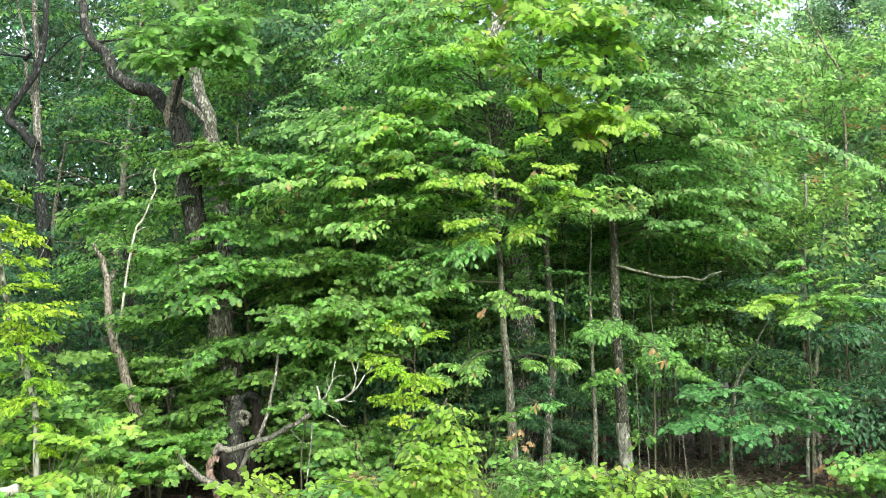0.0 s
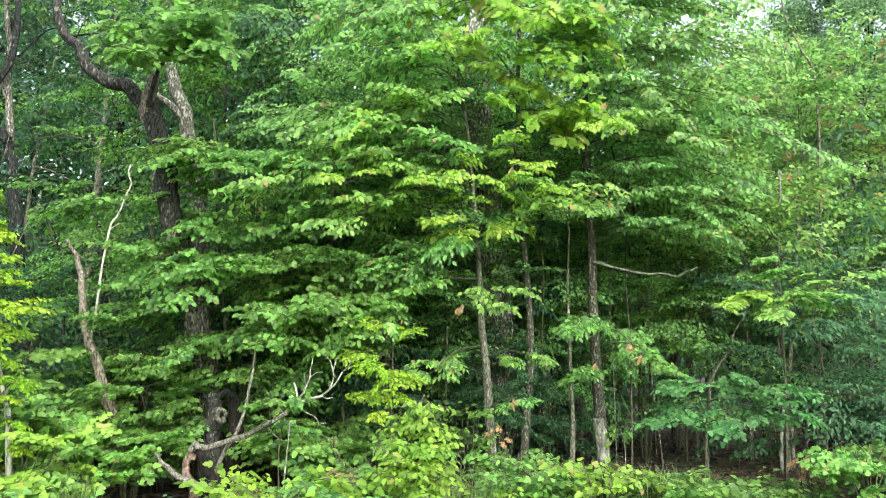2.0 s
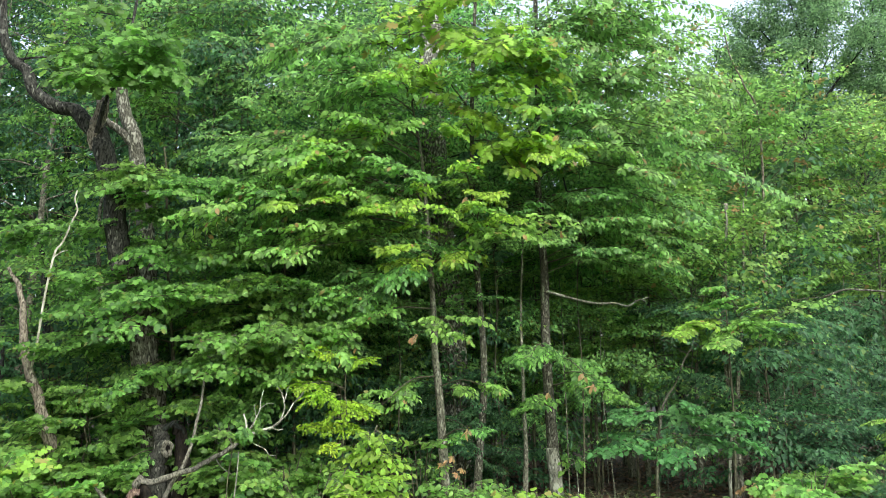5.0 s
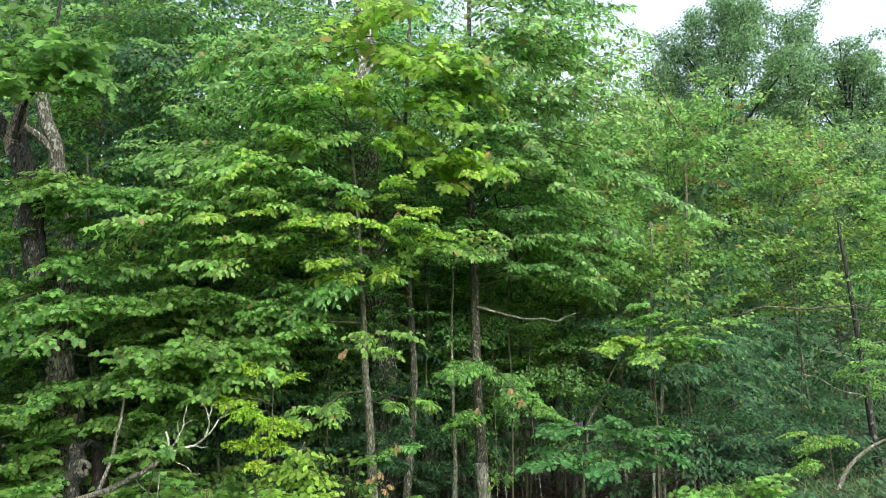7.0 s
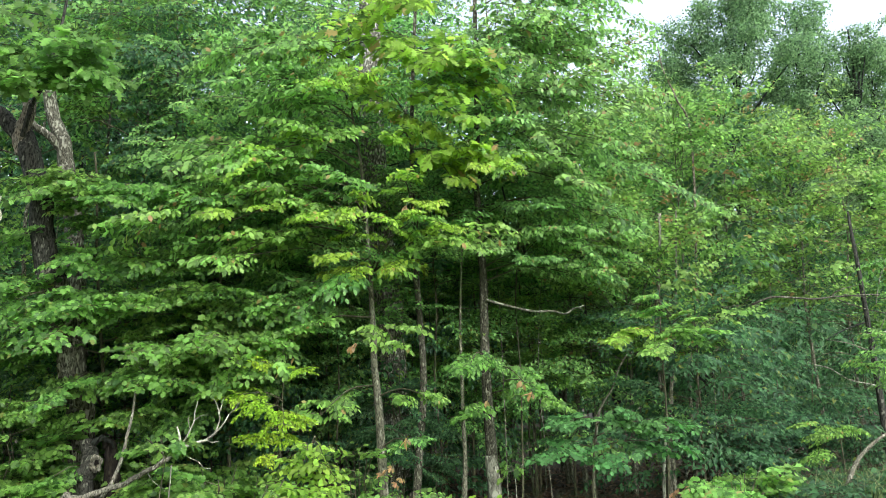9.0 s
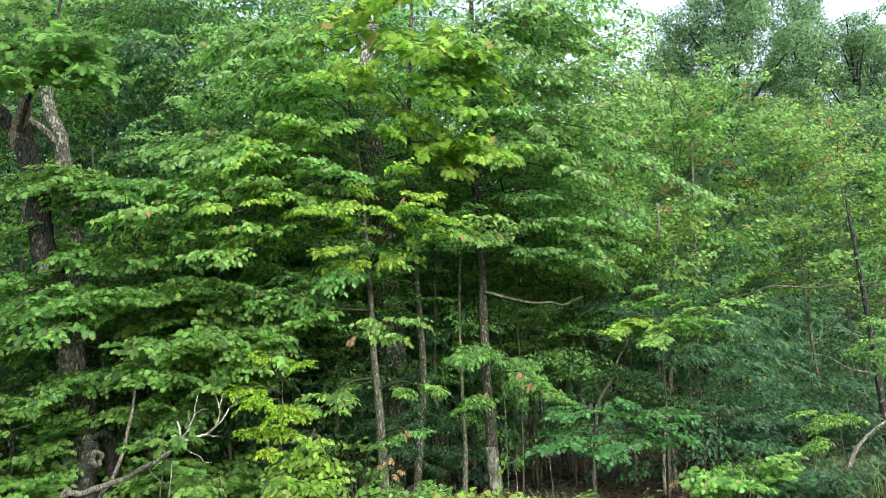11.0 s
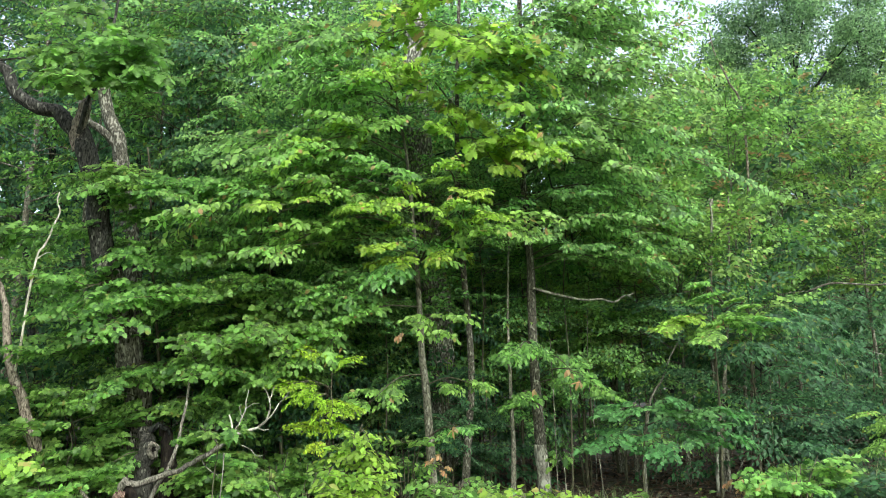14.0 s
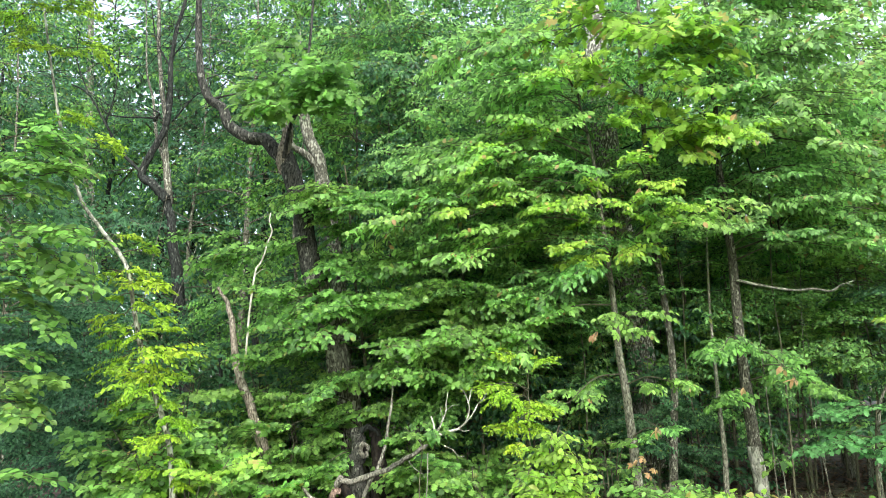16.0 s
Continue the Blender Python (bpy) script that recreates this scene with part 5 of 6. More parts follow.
for root, tip in (((-0.08, 7.40, 0.90), (-0.04, 7.10, 1.18)), ((-0.08, 7.40, 0.75), (0.04, 7.10, 1.08)), ((-0.08, 7.40, 0.65), (-0.12, 7.00, 0.89)), ((-0.07, 7.40, 0.55), (0.04, 7.00, 0.89)), ((-0.07, 7.40, 0.50), (0.13, 7.00, 0.80)), ((-0.07, 7.40, 0.40), (-0.14, 6.90, 0.71)), ((-0.07, 7.40, 0.35), (0.09, 6.90, 0.67)), ((-0.07, 7.40, 0.25), (-0.05, 6.80, 0.59)), ((-0.07, 7.40, 0.25), (0.04, 6.80, 0.50))):
    tier(beech, root, tip, "low", "sunny", "beech", 4, 0.75, 0.05, "twig", 0.006, lean=0.9)

moose = thing("moosewood_sapling", 3.36, 9.40, 0, "low spreading maple sapling with broad blue-green leaves", "sapling")
part("trunk", tube([(3.38, 9.40, 0.01), (3.37, 9.40, 0.59), (3.46, 9.40, 1.30)], 0.016, 0.007, 7), BARK["twig"], moose, smooth=True)
for root, tip, k in (((3.44, 9.40, 1.04), (4.07, 9.00, 1.25), 0.7), ((3.42, 9.40, 0.91), (4.07, 8.90, 0.98), 0.75), ((3.42, 9.40, 0.91), (2.75, 8.90, 0.92), 0.75), ((3.45, 9.40, 1.17), (3.57, 9.00, 1.38), 0.7), ((3.42, 9.40, 0.78), (3.30, 8.70, 0.84), 0.75), ((3.45, 9.40, 1.24), (2.99, 9.00, 1.25), 0.6)):
    tier(moose, root, tip, "bigleaf", "striped", "maple", 4, 0.78 * k, 0.06, "twig", 0.008, own=True, lean=0.12)

spray_tree = thing("hickory_sapling", 4.65, 9.90, 0, "slim hickory sapling with pale layered leaf sprays", "sapling")
part("trunk", tube([(4.53, 9.90, -0.21), (4.60, 9.90, 1.15), (4.61, 9.90, 2.13), (4.63, 9.90, 3.00)], 0.018, 0.007, 7), BARK["twig"], spray_tree, smooth=True)
for root, tip, k, lf in (((4.75, 9.90, 2.28), (3.79, 9.25, 2.23), 0.5, "sunny"), ((4.75, 9.90, 2.28), (4.04, 9.25, 2.37), 0.5, "sunny"), ((4.75, 9.90, 2.33), (4.27, 9.25, 2.16), 0.5, "bright"), ((4.75, 9.90, 2.33), (4.59, 9.25, 2.39), 0.5, "bright"), ((4.75, 9.90, 2.33), (4.85, 9.25, 2.30), 0.5, "bright"), ((4.76, 9.90, 2.44), (4.30, 9.25, 2.60), 0.45, "bright"), ((4.77, 9.90, 2.56), (4.14, 9.25, 2.76), 0.38, "bright"), ((4.76, 9.90, 2.44), (4.71, 9.25, 2.50), 0.42, "bright")):
    tier(spray_tree, root, tip, "frond", lf, "leaflet", 2, 1.1 * k, 0.06, "twig", 0.008, own=True, start=0.55, lean=0.8, fan=0.5)

bass = thing("basswood_sapling", -5.56, 7.00, 0, "young basswood with broad rounded green leaves", "sapling")
part("trunk", tube([(-5.65, 7.00, 0.34), (-5.73, 7.00, 1.71), (-5.81, 7.00, 3.12), (-5.86, 7.00, 4.62)], 0.03, 0.01, 8, 30, 0.04), BARK["grey"], bass, smooth=True)
for root, tip, n in (((-5.85, 7.00, 4.01), (-4.91, 6.70, 4.05), 3), ((-5.83, 7.00, 3.83), (-4.65, 6.60, 3.89), 3), ((-5.83, 7.00, 3.83), (-5.05, 6.60, 3.72), 2), ((-5.81, 7.00, 3.23), (-4.84, 6.60, 3.21), 3), ((-5.79, 7.00, 3.06), (-4.57, 6.60, 3.03), 3), ((-5.79, 7.00, 2.83), (-4.64, 6.60, 2.71), 3), ((-5.71, 7.00, 1.49), (-4.99, 6.60, 1.51), 1), ((-5.68, 7.00, 1.02), (-4.87, 6.60, 0.94), 2)):
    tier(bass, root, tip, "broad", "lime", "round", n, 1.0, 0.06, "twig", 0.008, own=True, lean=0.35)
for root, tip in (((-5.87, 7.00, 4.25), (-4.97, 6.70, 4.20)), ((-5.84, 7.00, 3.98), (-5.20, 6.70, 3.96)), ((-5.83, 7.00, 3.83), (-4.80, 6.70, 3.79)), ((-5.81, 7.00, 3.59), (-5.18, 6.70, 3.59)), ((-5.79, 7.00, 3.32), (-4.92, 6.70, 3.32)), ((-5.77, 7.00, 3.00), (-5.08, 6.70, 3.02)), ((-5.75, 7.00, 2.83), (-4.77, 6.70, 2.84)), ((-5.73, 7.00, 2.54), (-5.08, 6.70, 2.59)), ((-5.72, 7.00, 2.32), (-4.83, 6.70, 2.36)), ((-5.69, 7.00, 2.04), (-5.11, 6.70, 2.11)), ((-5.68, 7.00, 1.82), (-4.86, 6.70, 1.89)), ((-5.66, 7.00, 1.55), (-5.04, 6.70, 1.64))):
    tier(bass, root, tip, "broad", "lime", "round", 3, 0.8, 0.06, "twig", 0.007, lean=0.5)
# top and tiers out of view, added to shade the growth behind
unseen_top = [(-5.86, 7.00, 4.62), (-5.92, 7.00, 6.30), (-5.99, 7.00, 8.18)]
part("upper_trunk", tube(unseen_top, 0.011, 0.006, 8, 20, 0.04), BARK["grey"], bass, smooth=True)
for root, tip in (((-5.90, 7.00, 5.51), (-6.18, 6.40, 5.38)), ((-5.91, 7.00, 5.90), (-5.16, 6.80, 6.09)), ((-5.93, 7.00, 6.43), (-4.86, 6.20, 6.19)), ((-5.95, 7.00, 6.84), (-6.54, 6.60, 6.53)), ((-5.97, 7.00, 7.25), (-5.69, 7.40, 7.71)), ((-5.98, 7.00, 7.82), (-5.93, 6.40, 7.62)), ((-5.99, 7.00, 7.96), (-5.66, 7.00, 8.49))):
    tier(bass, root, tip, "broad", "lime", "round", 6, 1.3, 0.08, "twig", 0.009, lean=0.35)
stem("pale_tree", "straight pale grey trunk far in the wood", [(-10.90, 17.00, 1.00), (-11.07, 17.00, 4.42), (-11.27, 17.00, 7.94), (-11.38, 17.00, 10.78), (-11.52, 17.00, 13.62)], 0.2, "pale")

# shade under the canopy put into the dark leaf colour here
for (x, y, _), tips in (((-6.85, 9.40, 0.59), ((-7.09, 8.90, 2.72), (-6.45, 8.90, 2.47), (-6.81, 8.90, 2.14), (-6.15, 8.90, 2.01), (-6.55, 8.90, 1.68), (-6.01, 8.90, 1.46), (-6.67, 8.90, 1.25), (-6.24, 8.90, 0.94), (-6.79, 8.90, 0.72), (-5.93, 8.90, 0.63))), ((-5.84, 9.40, 0.57), ((-6.01, 8.90, 2.77), (-5.28, 8.90, 2.56), (-5.83, 8.90, 2.38), (-5.34, 8.90, 2.08), (-5.73, 8.90, 1.82), (-5.13, 8.90, 1.57), (-5.60, 8.90, 1.38), (-5.19, 8.90, 1.11), (-5.69, 8.90, 0.89), (-5.06, 8.90, 0.68)))):
    young = thing("layered_maple", x, y, 0, "shaded young maple with fine level leaf layers", "tree", "young growth")
    part("trunk", tube([(x, y, -0.05), (x + 0.04, y, 1.2), (x - 0.05, y, 2.6)], 0.022, 0.008, 8, 24, 0.04), BARK["twig"], young, smooth=True)
    for tip in tips:
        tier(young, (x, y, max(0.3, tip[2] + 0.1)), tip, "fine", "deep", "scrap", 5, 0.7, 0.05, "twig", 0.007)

# level leaf layers in the shade behind the slim stems
# light above and shade below put into leaf colour, by tree height
for x, y, h in ((1.08, 10.95, 1.9), (1.2, 10.85, 1.5), (-0.2, 11.9, 3.4), (0.55, 12.3, 3.0), (1.75, 12.1, 2.9), (2.7, 11.8, 3.2), (3.5, 12.2, 3.0), (4.3, 11.9, 3.3), (2.2, 13.0, 3.8), (3.1, 13.2, 3.8), (0.1, 13.0, 4.2)):
    young = thing("layered_maple", x, y, 0, "shaded young maple with fine level leaf layers", "tree", "young growth")
    part("trunk", tube([(x, y, -0.05), (x + 0.05, y, 0.5 * h), (x - 0.04, y, h)], 0.02, 0.007, 8, 24, 0.04), BARK["twig"], young, smooth=True)
    for j in range(9):
        a, z, r = 2.4 * j + x, h * ((0.55 if h > 2 else 0.2) + (0.42 if h > 2 else 0.75) * j / 8), (0.75 if h > 2 else 0.45) - 0.03 * j
        tier(young, (x, y, z), (x + r * math.cos(a), y - 0.1 + 0.7 * r * math.sin(a), z + 0.04), "fine", "lit_lime" if h > 3.5 else "lime" if h > 2 else "maple", "scrap", 3 if h > 2 else 5, 0.7 if h > 2 else 0.5, 0.05, "twig", 0.007)

# low growth along the edge of the wood
for x, y, h, sp, kind, shape, leaf, own in ((-4.25, 8, 1.2, 0.5, "low", "maple", "bright", False), (-3.75, 7.7, 1.0, 0.6, "bigleaf", "maple", "sunny", False), (-4.3, 8.1, 1.3, 0.55, "bigleaf", "maple", "oak", False), (-3.2, 8.9, 0.9, 0.4, "bigleaf", "maple", "oak", False), (-3.3, 8.2, 0.75, 0.45, "bigleaf", "maple", "bright", False), (-3.9, 7.2, 0.6, 0.55, "low", "maple", "bright", False), (-3.35, 7.1, 0.4, 0.5, "low", "maple", "bright", False), (-2.75, 7.1, 0.16, 0.5, "low", "plain", "oak", False), (-1.88, 7.7, 0.16, 0.35, "low", "plain", "maple", False), (-1.5, 7.6, 0.16, 0.4, "low", "plain", "beech", False), (-0.95, 8.8, 0.9, 0.5, "bigleaf", "maple", "lime", False), (-0.62, 8.3, 0.8, 0.45, "bigleaf", "maple", "lime", False), (-1.18, 7.2, 0.6, 0.53, "low", "maple", "sunny", False), (-0.76, 7.2, 0.55, 0.52, "low", "plain", "beech", False), (-0.45, 7.4, 0.55, 0.52, "low", "maple", "sunny", False), (0.5, 7.9, 0.22, 0.4, "low", "plain", "sunny", False), (1.02, 8.4, 0.4, 0.4, "low", "beech", "bright", False), (1.42, 8.6, 0.42, 0.5, "low", "maple", "lime", False), (1.83, 8.2, 0.55, 0.52, "low", "maple", "sunny", True), (2.3, 8.6, 0.3, 0.42, "low", "plain", "lime", False), (2.67, 8.4, 0.25, 0.42, "low", "maple", "oak", False), (3.35, 8.9, 0.12, 0.36, "low", "plain", "lime", False),):
    shrub("leafy_shrub", "low leafy shrub at the edge of the wood", x, y, h, sp, kind, "trilobe" if shape == "maple" and kind != "bigleaf" else shape, leaf, 6 if own else 8, 2 + int(h > 1.1) if own or kind == "bigleaf" else 4 + int(4 * h), 0.62 if kind == "bigleaf" else 1.0, own=own, group="edge shrubs")
for x, y, h, sp, kind, shape, leaf, own in ((4.05, 9, 0.12, 0.36, "low", "plain", "lime", False), (5.0, 8.8, 0.55, 0.35, "bigleaf", "maple", "lime", False), (4.72, 8.4, 0.75, 0.35, "bigleaf", "maple", "bright", True), (1.1, 9.5, 0.5, 0.25, "low", "beech", "bright", True), (0.55, 9.7, 1.0, 0.22, "low", "beech", "oak", True), (5.49, 9, 0.45, 0.59, "low", "maple", "maple", False), (6.02, 9, 0.45, 0.62, "low", "plain", "maple", False), (7.04, 9.5, 0.45, 0.65, "low", "maple", "maple", False), (6.3, 11.2, 1.2, 0.7, "low", "plain", "deep", False), (7.4, 11.8, 1.4, 0.8, "low", "plain", "deep", False), (8.4, 11.4, 1.2, 0.8, "low", "plain", "maple", False), (9.3, 12.2, 1.4, 0.8, "low", "plain", "deep", False), (6.9, 13.2, 1.3, 0.8, "low", "plain", "deep", False), (-4.93, 8, 0.3, 0.4, "low", "maple", "deep", False), (-5.73, 8.4, 0.3, 0.4, "low", "maple", "deep", False), (-6.64, 8.8, 0.3, 0.4, "low", "plain", "deep", False), (-4.8, 8.9, 2.3, 0.5, "bigleaf", "maple", "oak", False), (-4.65, 9.2, 2.0, 0.4, "bigleaf", "maple", "oak", False), (-4.15, 8.6, 1.15, 0.35, "bigleaf", "maple", "bright", False), (-3.25, 10.0, 1.7, 0.5, "bigleaf", "maple", "oak", False), (-2.75, 9.9, 1.5, 0.45, "bigleaf", "maple", "lime", False), (-3.75, 10.3, 2.1, 0.5, "bigleaf", "maple", "oak", False), (-3.35, 9.3, 1.25, 0.45, "bigleaf", "maple", "lime", False), (-4.42, 8.5, 1.6, 0.45, "low", "plain", "oak", False),):
    shrub("leafy_shrub", "low leafy shrub at the edge of the wood", x, y, h, sp, kind, "trilobe" if shape == "maple" and kind != "bigleaf" else shape, leaf, 6 if own else 8, 2 + int(h > 1.1) if own or kind == "bigleaf" else 4 + int(4 * h), 0.62 if kind == "bigleaf" else 1.0, own=own, group="edge shrubs")
for x, y, h, sp, kind, shape, leaf, own in ((-1.75, 9.7, 1.1, 0.5, "bigleaf", "maple", "lime", False), (-1.68, 9.7, 1.2, 0.35, "bigleaf", "trilobe", "lime", False), (-1.30, 9.7, 0.8, 0.5, "bigleaf", "maple", "lime", False),):
    shrub("leafy_shrub", "low leafy shrub at the edge of the wood", x, y, h, sp, kind, "trilobe" if shape == "maple" and kind != "bigleaf" else shape, leaf, 6 if own else 8, 2 + int(h > 1.1) if own or kind == "bigleaf" else 4 + int(4 * h), 0.62 if kind == "bigleaf" else 1.0, own=own, group="edge shrubs")
shoot = thing("leafy_shrub", -1.42, 8.25, 0, "young leafy shoot standing over the fallen limb", "shrub", "edge shrubs")
part("stem", tube([(-1.42, 8.25, -0.05), (-1.46, 8.25, 0.5), (-1.40, 8.22, 1.08)], 0.01, 0.005, 6), BARK["twig"], shoot, smooth=True)
for root, tip in (((-1.41, 8.23, 1.04), (-1.2, 8.1, 1.2)), ((-1.41, 8.23, 1.04), (-1.58, 8.15, 1.22)), ((-1.41, 8.23, 1.06), (-1.42, 8.0, 1.24)), ((-1.41, 8.23, 1.04), (-1.3, 8.1, 1.22))):
    tier(shoot, root, tip, "low", "oak", "trilobe", 2, 0.6, 0.05, "twig", 0.005, lean=0.6)
# darker leaves at left, lighter behind the centre: fall of light put into colour
for x, y, h in ((1.5, 11.9, 2.8), (-7.4, 9.6, 4.6), (-6.6, 10.6, 3.0), (-5.2, 10.6, 2.4), (-8.4, 10.5, 3.0), (-2.0, 11.4, 2.6), (-1.0, 11.2, 2.2), (-2.3, 11.8, 4.6), (-1.0, 12.2, 5.2), (0.4, 12, 4.8), (-3.4, 11.6, 2.8), (5.4, 10.6, 2.6), (0.1, 11.7, 6.8), (2.4, 11.9, 7.0), (-0.5, 11.2, 6.6), (1.95, 11.9, 7.6), (3.4, 12.0, 7.0), (-1.9, 11.7, 7.0), (0.0, 12.3, 8.0)):
    tree("young_maple", "leafy young maple at the edge of the wood", x, y, h, 0.05, 0.12 if h < 4 else 0.34 if h < 6 else 0.5, 0.9, "leafy", "scrap", "deep" if x < -4.5 else "maple" if x < -1.5 or h < 4 else "beech" if h > 6 and x > -0.2 else "lit_lime", "twig", 18, 3, (rng.normal(0, 0.15), -0.15), group="young growth", k=0.85)

for x, y, h, base in ((-2.6, 11.9, 8.6, 0.5), (-1.7, 12.4, 9.0, 0.5), (-4.4, 12.6, 8.6, 0.35), (-3.4, 12.8, 9.2, 0.42)):
    tree("maple_tree", "leafy maple with level sprays behind the old oak", x, y, h, 0.09, base, 1.25, "maple", "trilobe", "lit_lime" if x > -3 else "lime", "lichened", 18, 3, (0.2, -0.1), group="young growth", flat=0.4, lift=0.15, out=0.7, k=0.95)

# ---- the wood behind ----
# leaf tone steps with x: the left side's shade is in its colour
for k, (x, y) in enumerate(((-12.5, 15), (-10.4, 13.6), (-8.3, 16), (-6.4, 14.6), (-4.6, 15.6), (-3.0, 14.2), (-1.4, 15.8), (0.2, 14.6), (1.9, 15.9), (3.5, 14.4), (5.0, 15.6), (-2.2, 12.8), (4.4, 13.4))):
    tree("forest_tree", "mid-green broadleaf tree standing deeper in the wood", x, y, rng.uniform(9, 12.5) if y > 14.3 or x < -4 else rng.uniform(7.6, 8.8), rng.uniform(0.1, 0.18), rng.uniform(0.2, 0.3), rng.uniform(1.5, 2.1), "coarse", "scrap", "deep" if x < -3.5 else "maple" if x < -0.8 else "lit_lime", "grey", 28, 3, (rng.normal(0, 0.4), rng.normal(0, 0.3)), group="wood", split=True)
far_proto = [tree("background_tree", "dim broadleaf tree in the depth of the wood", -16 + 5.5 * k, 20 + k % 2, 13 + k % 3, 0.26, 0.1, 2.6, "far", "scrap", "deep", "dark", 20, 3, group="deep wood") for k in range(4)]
for k in range(42):
    row = k % 3
    x, y, s, a = -29 + 1.25 * (k // 3 * 3) + rng.uniform(-0.6, 0.6) + row * 1.1, 18.5 + row * 4.2 + rng.uniform(-1, 1), rng.uniform(0.85, 1.15), rng.uniform(-50, 50)
    if x < 3 + 0.1 * y and not (row == 0 and x < -5):
        copy_thing(far_proto[k % 4], pose(x, y, 0, 0, 0, a) @ Matrix.Scale(s, 4))
for x, y in ((-16.5, 18.5), (-14, 17.2), (-11.8, 18.6), (-9.6, 17.6), (-7.4, 18.8), (-5.2, 18)):
    tree("background_tree", "fine-leaved green tree behind the dark forked tree", x, y, rng.uniform(12, 14), 0.26, 0.2, 2.5, "distant", "scrap", "maple" if y > 18.2 else "lime", "dark", 32, 4, group="deep wood", k=1.2)
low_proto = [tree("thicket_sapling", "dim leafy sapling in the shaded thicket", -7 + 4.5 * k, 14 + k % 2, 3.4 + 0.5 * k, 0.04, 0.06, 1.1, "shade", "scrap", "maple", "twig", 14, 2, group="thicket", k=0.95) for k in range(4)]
for k in range(45):
    row = k % 5
    x, y, s, a = -19 + 3.7 * (k // 5) + rng.uniform(-0.8, 0.8) + row * 0.6, 13 + row * 2.3 + rng.uniform(-0.8, 0.8), rng.uniform(0.8, 1.3), rng.uniform(-50, 50)
    if not (2.2 < x < 6 and y < 15.5):
        copy_thing(low_proto[k % 4], pose(x, y, 0, 0, 0, a) @ Matrix.Scale(s, 4))

def crown_clumps(clumps, leaf, per_metre):
    """Leaves on the shells of rounded clumps: clumps holds (x, y, z, radius)."""
    pos, way, up = [], [], []
    for x, y, z, r in clumps:
        n = int(per_metre * r * r)
        d = unit(rng.normal(0, 1, (n, 3)) + [0, 0, 0.35])
        pos.append(np.array([x, y, z]) + r * d * [1.0, 1.0, 0.72] * rng.uniform(0.55, 1.06, (n, 1)) + rng.normal(0, 0.08, (n, 3)))
        way.append(np.cross(d, rng.normal(0, 1, (n, 3))) + 0.35 * d + [0, 0, -0.3])
        up.append(d + 0.5 * rng.normal(0, 1, (n, 3)) + [0, 0, 0.4])
    pos = np.concatenate(pos)
    return leaf_mesh("scrap", pos, np.concatenate(way), np.concatenate(up), leaf * rng.uniform(0.7, 1.25, len(pos)))


def tall_tree(x, y, h, wide, base, label, leaf="far", size=0.13, many=32):
    """A tall tree whose crown is built of rounded leaf clumps on limbs, with gaps between them."""
    ob = thing("tall_tree", x, y, 0, label, "tree", "tall trees")
    lean = rng.normal(0, 0.25, 2)
    trunk = smooth_path([(x, y, -0.1), (x + lean[0], y + lean[1], 0.5 * h), (x + 1.4 * lean[0], y + lean[1], 0.97 * h)], 30)
    part("trunk", tube(trunk, 0.2, 0.03, 9, 30, 0.06, curve=False), BARK["dark"], ob, smooth=True)
    clumps = []
    for k in range(many):
        u = (k + rng.random()) / many
        z = h * (base + (0.96 - base) * u)
        w = wide * math.sqrt(max(0.02, 1 - (1.55 * u - 0.55) ** 2)) * rng.uniform(0.35, 1.0)
        a = 2.4 * k + rng.uniform(-0.6, 0.6)
        root = trunk[min(29, int(29 * max(0.2, z / h - 0.12)))]
        tip = np.array([x + lean[0] + w * math.cos(a), y + lean[1] + w * math.sin(a), z])
        part("limb", tube(smooth_path([root, (root + tip) / 2 + [0, 0, 0.1], tip], 6), 0.06, 0.015, 5, curve=False), BARK["dark"], ob, smooth=True)
        clumps.append((*tip, wide * rng.uniform(0.24, 0.42)))
        for _ in range(3):
            clumps.append((*(tip + rng.uniform(-0.32, 0.32, 3) * wide), wide * rng.uniform(0.1, 0.2)))
    part("crown", crown_clumps(clumps, size, 900), LEAF[leaf], ob)
    return ob


for x, y, h, wide, base in ((17.4, 29.0, 18.6, 3.0, 0.55), (20.9, 29.5, 18.9, 2.3, 0.32), (23.0, 28.6, 17.2, 2.4, 0.25), (24.8, 29.5, 16.8, 2.6, 0.35), (14.4, 30.0, 16.0, 2.2, 0.4), (19.4, 32.0, 15.4, 2.6, 0.3), (27.2, 29.0, 15.6, 2.6, 0.35), (12.2, 31.0, 14.0, 2.4, 0.3), (16.6, 33.0, 14.4, 2.8, 0.3), (22.8, 33.0, 15.0, 2.8, 0.3), (10.0, 27.0, 9.6, 2.4, 0.15), (13.5, 26.0, 10.5, 2.5, 0.15), (16.8, 25.5, 11.0, 2.5, 0.12), (19.8, 25.0, 11.0, 2.5, 0.12), (23.0, 25.5, 11.5, 2.6, 0.12)):
    tall_tree(x, y, h, wide, base, "tall hazy green tree beyond the young growth")
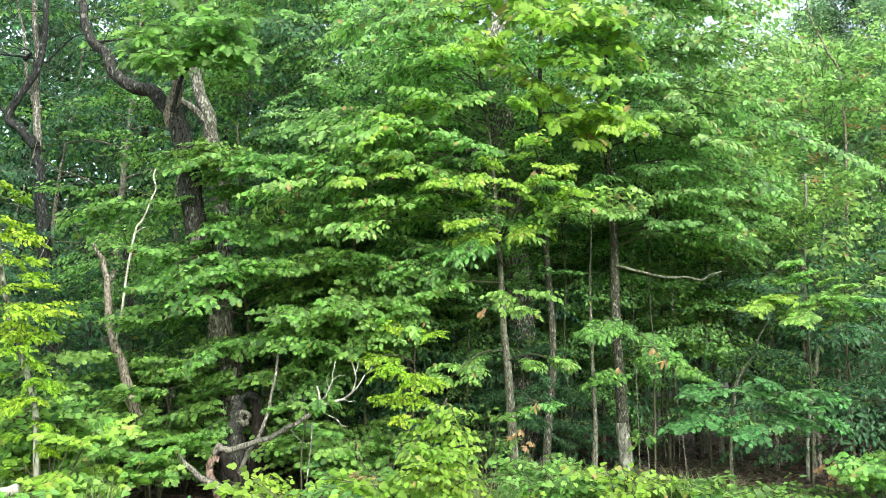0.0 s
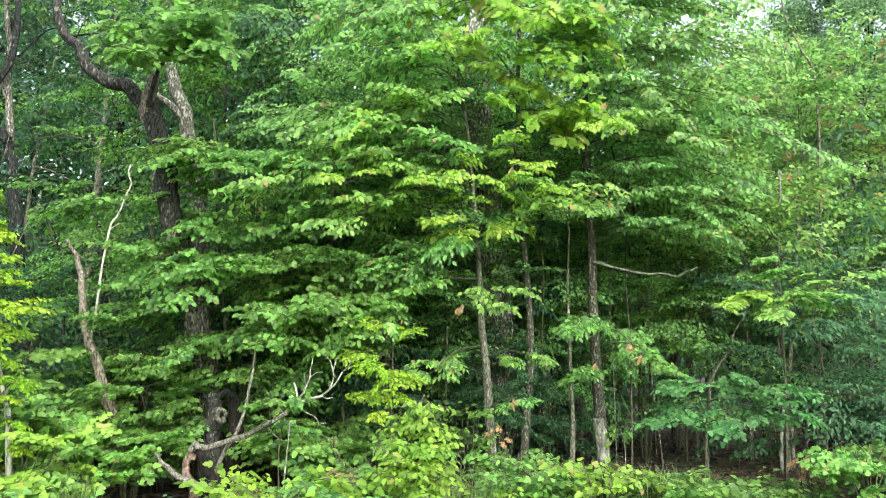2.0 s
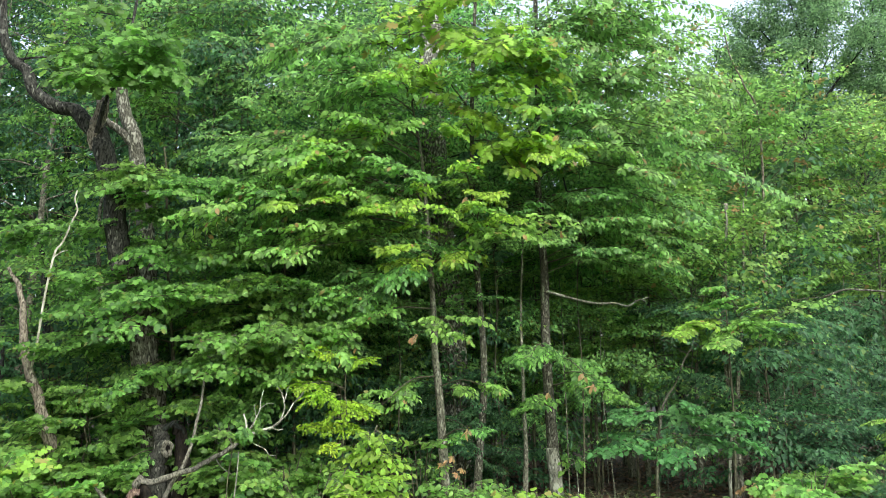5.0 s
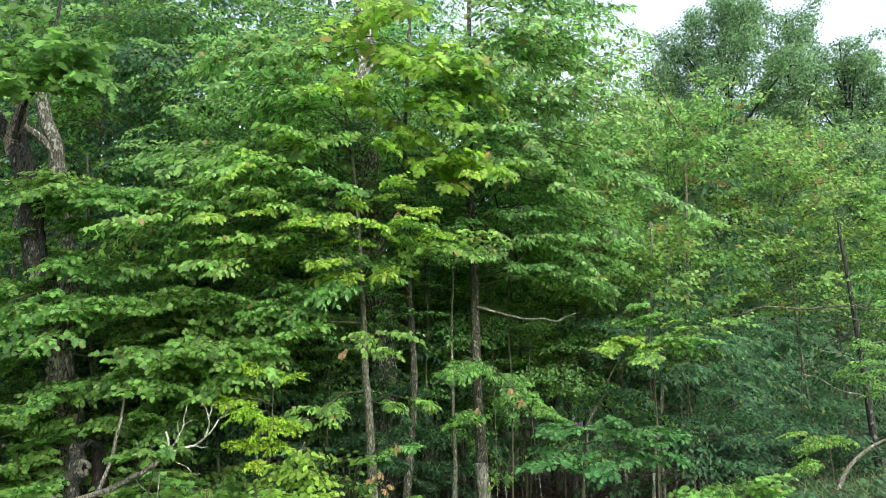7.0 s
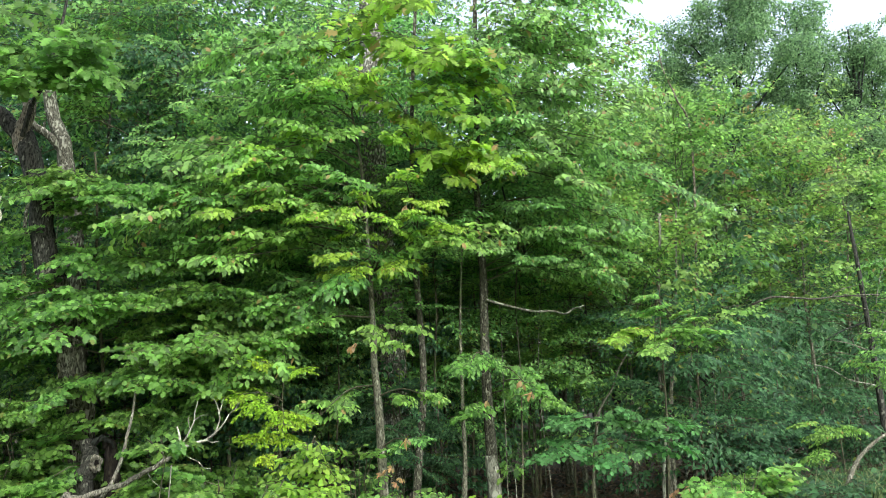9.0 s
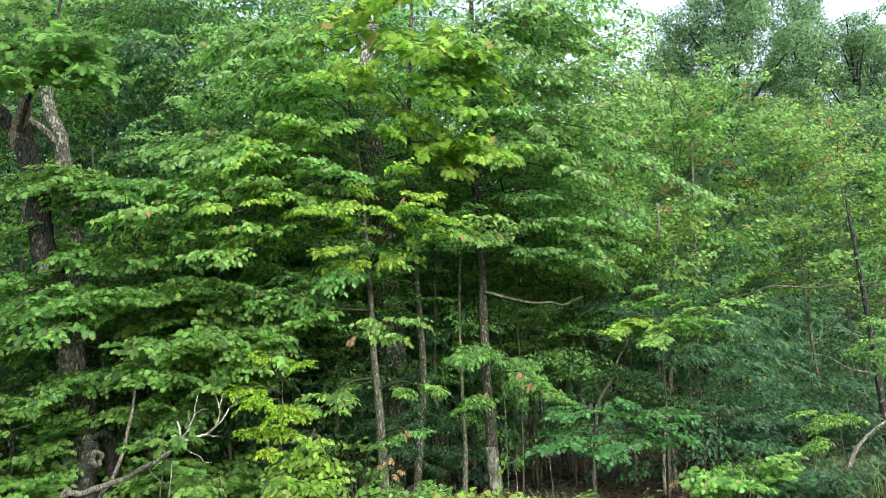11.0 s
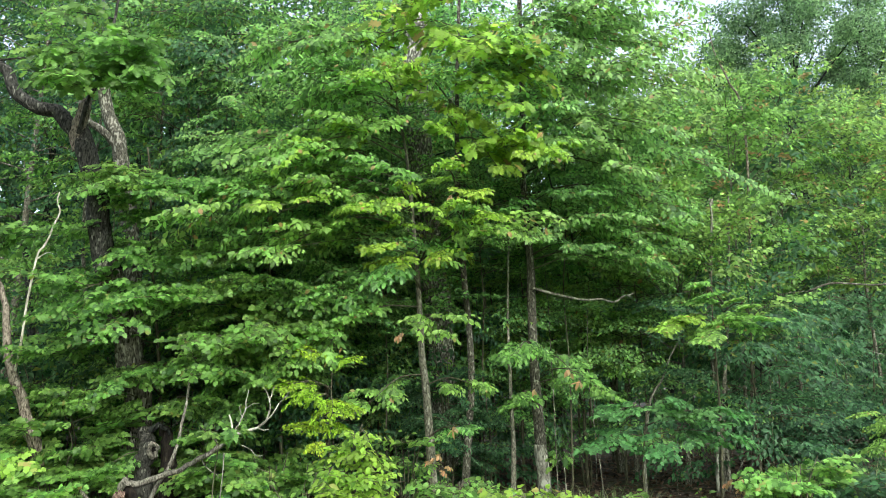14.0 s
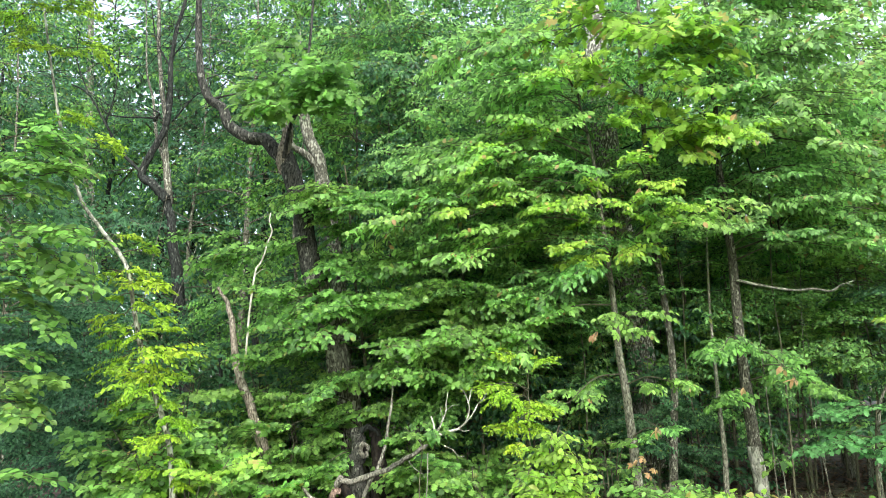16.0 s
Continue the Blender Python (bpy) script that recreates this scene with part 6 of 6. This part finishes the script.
for x, y, h in ((6.0, 12.0, 6.2), (7.6, 13.2, 7.0), (9.0, 13.0, 6.4), (10.4, 13.8, 6.6), (4.8, 11.6, 4.2), (11.8, 13.4, 5.8), (6.8, 14.5, 7.4), (4.4, 12.6, 7.5)):
    ob = tree("red_maple", "young red maple with reddish new leaf tips", x, y, h, 0.08, 0.42, 1.35, "upright", "trilobe", "red_maple", "grey", 34, 3, (rng.normal(0, 0.2), 0), group="young maples", split=True, lift=0.8, k=0.85)

    top = [(x + rng.normal(0, 0.6), y - abs(rng.normal(0, 0.5)), h * rng.uniform(0.7, 0.99), rng.uniform(0, 6.28), rng.uniform(0.9, 1.4), 0, rng.uniform(0.25, 0.5)) for _ in range(9)]
    shoots, shoot_wood = sprays("sapling", top, "plain")
    part("shoot_wood", shoot_wood, BARK["twig"], ob, kind="stuff")
    part("new_growth", shoots, LEAF["russet"], ob, "reddish new leaf shoots", kind="stuff")
# leaves near the centre lightened in place of skylight inside the wood
for x, y, h in ((5.2, 11.2, 3.0), (6.6, 12.0, 3.2), (8.4, 12.6, 3.3), (9.8, 12.8, 2.8), (-0.3, 12.0, 3.4), (0.6, 12.6, 3.8), (2.0, 12.2, 3.4), (3.0, 12.8, 3.8), (4.0, 12.0, 3.2), (1.5, 13.6, 4.4), (3.4, 14.2, 4.6), (-1.2, 13, 4)):
    tree("layered_maple", "small shade maple with flat leaf layers", x, y, h, 0.04, 0.2, 1.15, "fine", "scrap", "lit_lime" if x < 4.5 else "maple", "twig", 14 if x < 4.5 else 10, 3, (rng.normal(0, 0.15), -0.1), group="young growth", flat=0.4, lift=0.1, out=0.8, k=0.9)
for x, y, h in ((-0.9, 11.4, 4.2), (0.25, 11.6, 3.9), (1.85, 11.8, 4.8), (-0.3, 11.6, 5.4), (2.6, 12.2, 5.6), (-1.7, 11.6, 4.8), (0.7, 12.6, 6.0), (3.4, 12.2, 6.2), (1.3, 13.2, 7.0), (-0.9, 12.8, 6.6), (4.2, 13.0, 6.0)):
    tree("layered_maple", "small maple with flat leaf layers under the taller trees", x, y, h, 0.035, (3.1 if x > 2 else 2.0) / h, 1.2, "fine", "scrap", "lit_lime", "twig", 18, 3, (rng.normal(0, 0.15), -0.2), group="young growth", flat=0.4, lift=0.1, out=0.7, k=0.85)
for x, y, h, z in ((-1.3, 10.8, 5.0, 2.6), (-0.4, 10.7, 5.6, 2.4), (0.35, 10.8, 5.8, 2.8), (1.75, 10.9, 5.4, 3.0), (2.9, 11.0, 5.8, 3.3), (-4.2, 11.0, 3.2, 0.9), (-3.4, 11.2, 3.4, 0.9), (-2.5, 11.1, 3.0, 0.8), (-1.7, 11.0, 3.2, 0.9)):
    tree("layered_maple", "slender maple with fine level leaf layers at the wood's edge", x, y, h, 0.03, z / h, 0.95, "fine", "scrap", "lit_lime" if x > -1.4 else "lime", "twig", 13, 3, (rng.normal(0, 0.1), -0.25), group="young growth", flat=0.4, lift=0.1, out=0.7, k=0.8)


def distant_woods():
    """The leaves of the far wood, which closes the view between the trunks."""
    n = 38000
    a = rng.uniform(-0.95, 0.95, n)
    d = rng.uniform(38, 46, n)
    top = np.where(a < -0.2, 20.0, np.where(a < 0.25, 16.0, 11.5)) + 2.5 * np.sin(a * 17) + 1.5 * np.sin(a * 41 + 1)
    pos = np.c_[d * np.tan(a) * 0.8, d, rng.random(n) ** 0.8 * top]
    way = rng.standard_normal((n, 3))
    up = np.array([0, -0.6, 0.8]) + 0.5 * rng.standard_normal((n, 3))
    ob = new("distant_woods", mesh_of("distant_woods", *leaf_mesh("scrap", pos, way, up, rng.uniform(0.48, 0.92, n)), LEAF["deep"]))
    return tagged(ob, "distant dark green wood closing the view", "woods", kind="stuff")


distant_woods()


def grass(name, label, x, y, rx, ry, tufts, blades, height):
    """Tufts of arching grass blades on an oval of ground."""
    geos = []
    for _ in range(tufts):
        a, q = rng.uniform(0, 6.28), math.sqrt(rng.random())
        cx, cy = x + rx * q * math.cos(a), y + ry * q * math.sin(a)
        n = blades
        t = rng.uniform(0, 6.28, n)
        out = np.c_[np.cos(t), np.sin(t), np.zeros(n)]
        side = np.c_[-np.sin(t), np.cos(t), np.zeros(n)]
        h = height * rng.uniform(0.5, 1.15, n)[:, None]
        w = rng.uniform(0.002, 0.005, n)[:, None]
        foot = np.array([cx, cy, -0.03]) + 0.06 * rng.standard_normal((n, 3)) * [1, 1, 0]
        mid = foot + out * h * 0.18 + [0, 0, 1] * h * 0.6
        tip = foot + out * h * rng.uniform(0.3, 0.75, n)[:, None] + [0, 0, 1] * h * rng.uniform(0.75, 1.0, n)[:, None]
        v = np.stack([foot - side * w, foot + side * w, mid - side * w, mid + side * w, tip], 1)
        f = np.array([(0, 1, 3), (0, 3, 2), (2, 3, 4)])[None] + (np.arange(n) * 5)[:, None, None]
        geos.append((v.reshape(-1, 3), f.reshape(-1, 3)))
    ob = new(name, mesh_of(name, *join(geos), LEAF["grass"]))
    return tagged(ob, label, "grass", kind="stuff")


grass("grass", "long pale arching grass at the wood's edge", 8.2, 9.3, 2.2, 0.9, 60, 36, 0.65)
grass("grass", "wispy light green grass among the shrubs", 0.4, 7.9, 0.35, 0.4, 8, 40, 0.62)
grass("grass", "wispy light green grass among the shrubs", 2.6, 8.4, 0.5, 0.4, 9, 36, 0.55)
grass("grass", "wispy light green grass among the shrubs", -3.4, 7.2, 0.5, 0.3, 8, 36, 0.7)


def leaf_litter():
    """Fallen brown leaves lying loose on the forest floor."""
    n = 14000
    pos = np.c_[rng.uniform(-6, 9, n), rng.uniform(9, 17, n), np.zeros(n)]
    pos[:, 2] = 0.05 * np.sin(pos[:, 0] * 0.9 + 1) * np.cos(pos[:, 1] * 0.7) + 0.03 * np.sin(pos[:, 0] * 2.3) * np.sin(pos[:, 1] * 1.9 + 2) - 0.005
    way = rng.standard_normal((n, 3)) * [1, 1, 0.25]
    up = np.array([0, 0, 1.0]) + 0.35 * rng.standard_normal((n, 3))
    ob = new("leaf_litter", mesh_of("leaf_litter", *leaf_mesh("scrap", pos, way, up, rng.uniform(0.06, 0.13, n)), LEAF["litter"]))
    return tagged(ob, "dry brown fallen leaves on the forest floor", "leaves", kind="stuff")


leaf_litter()
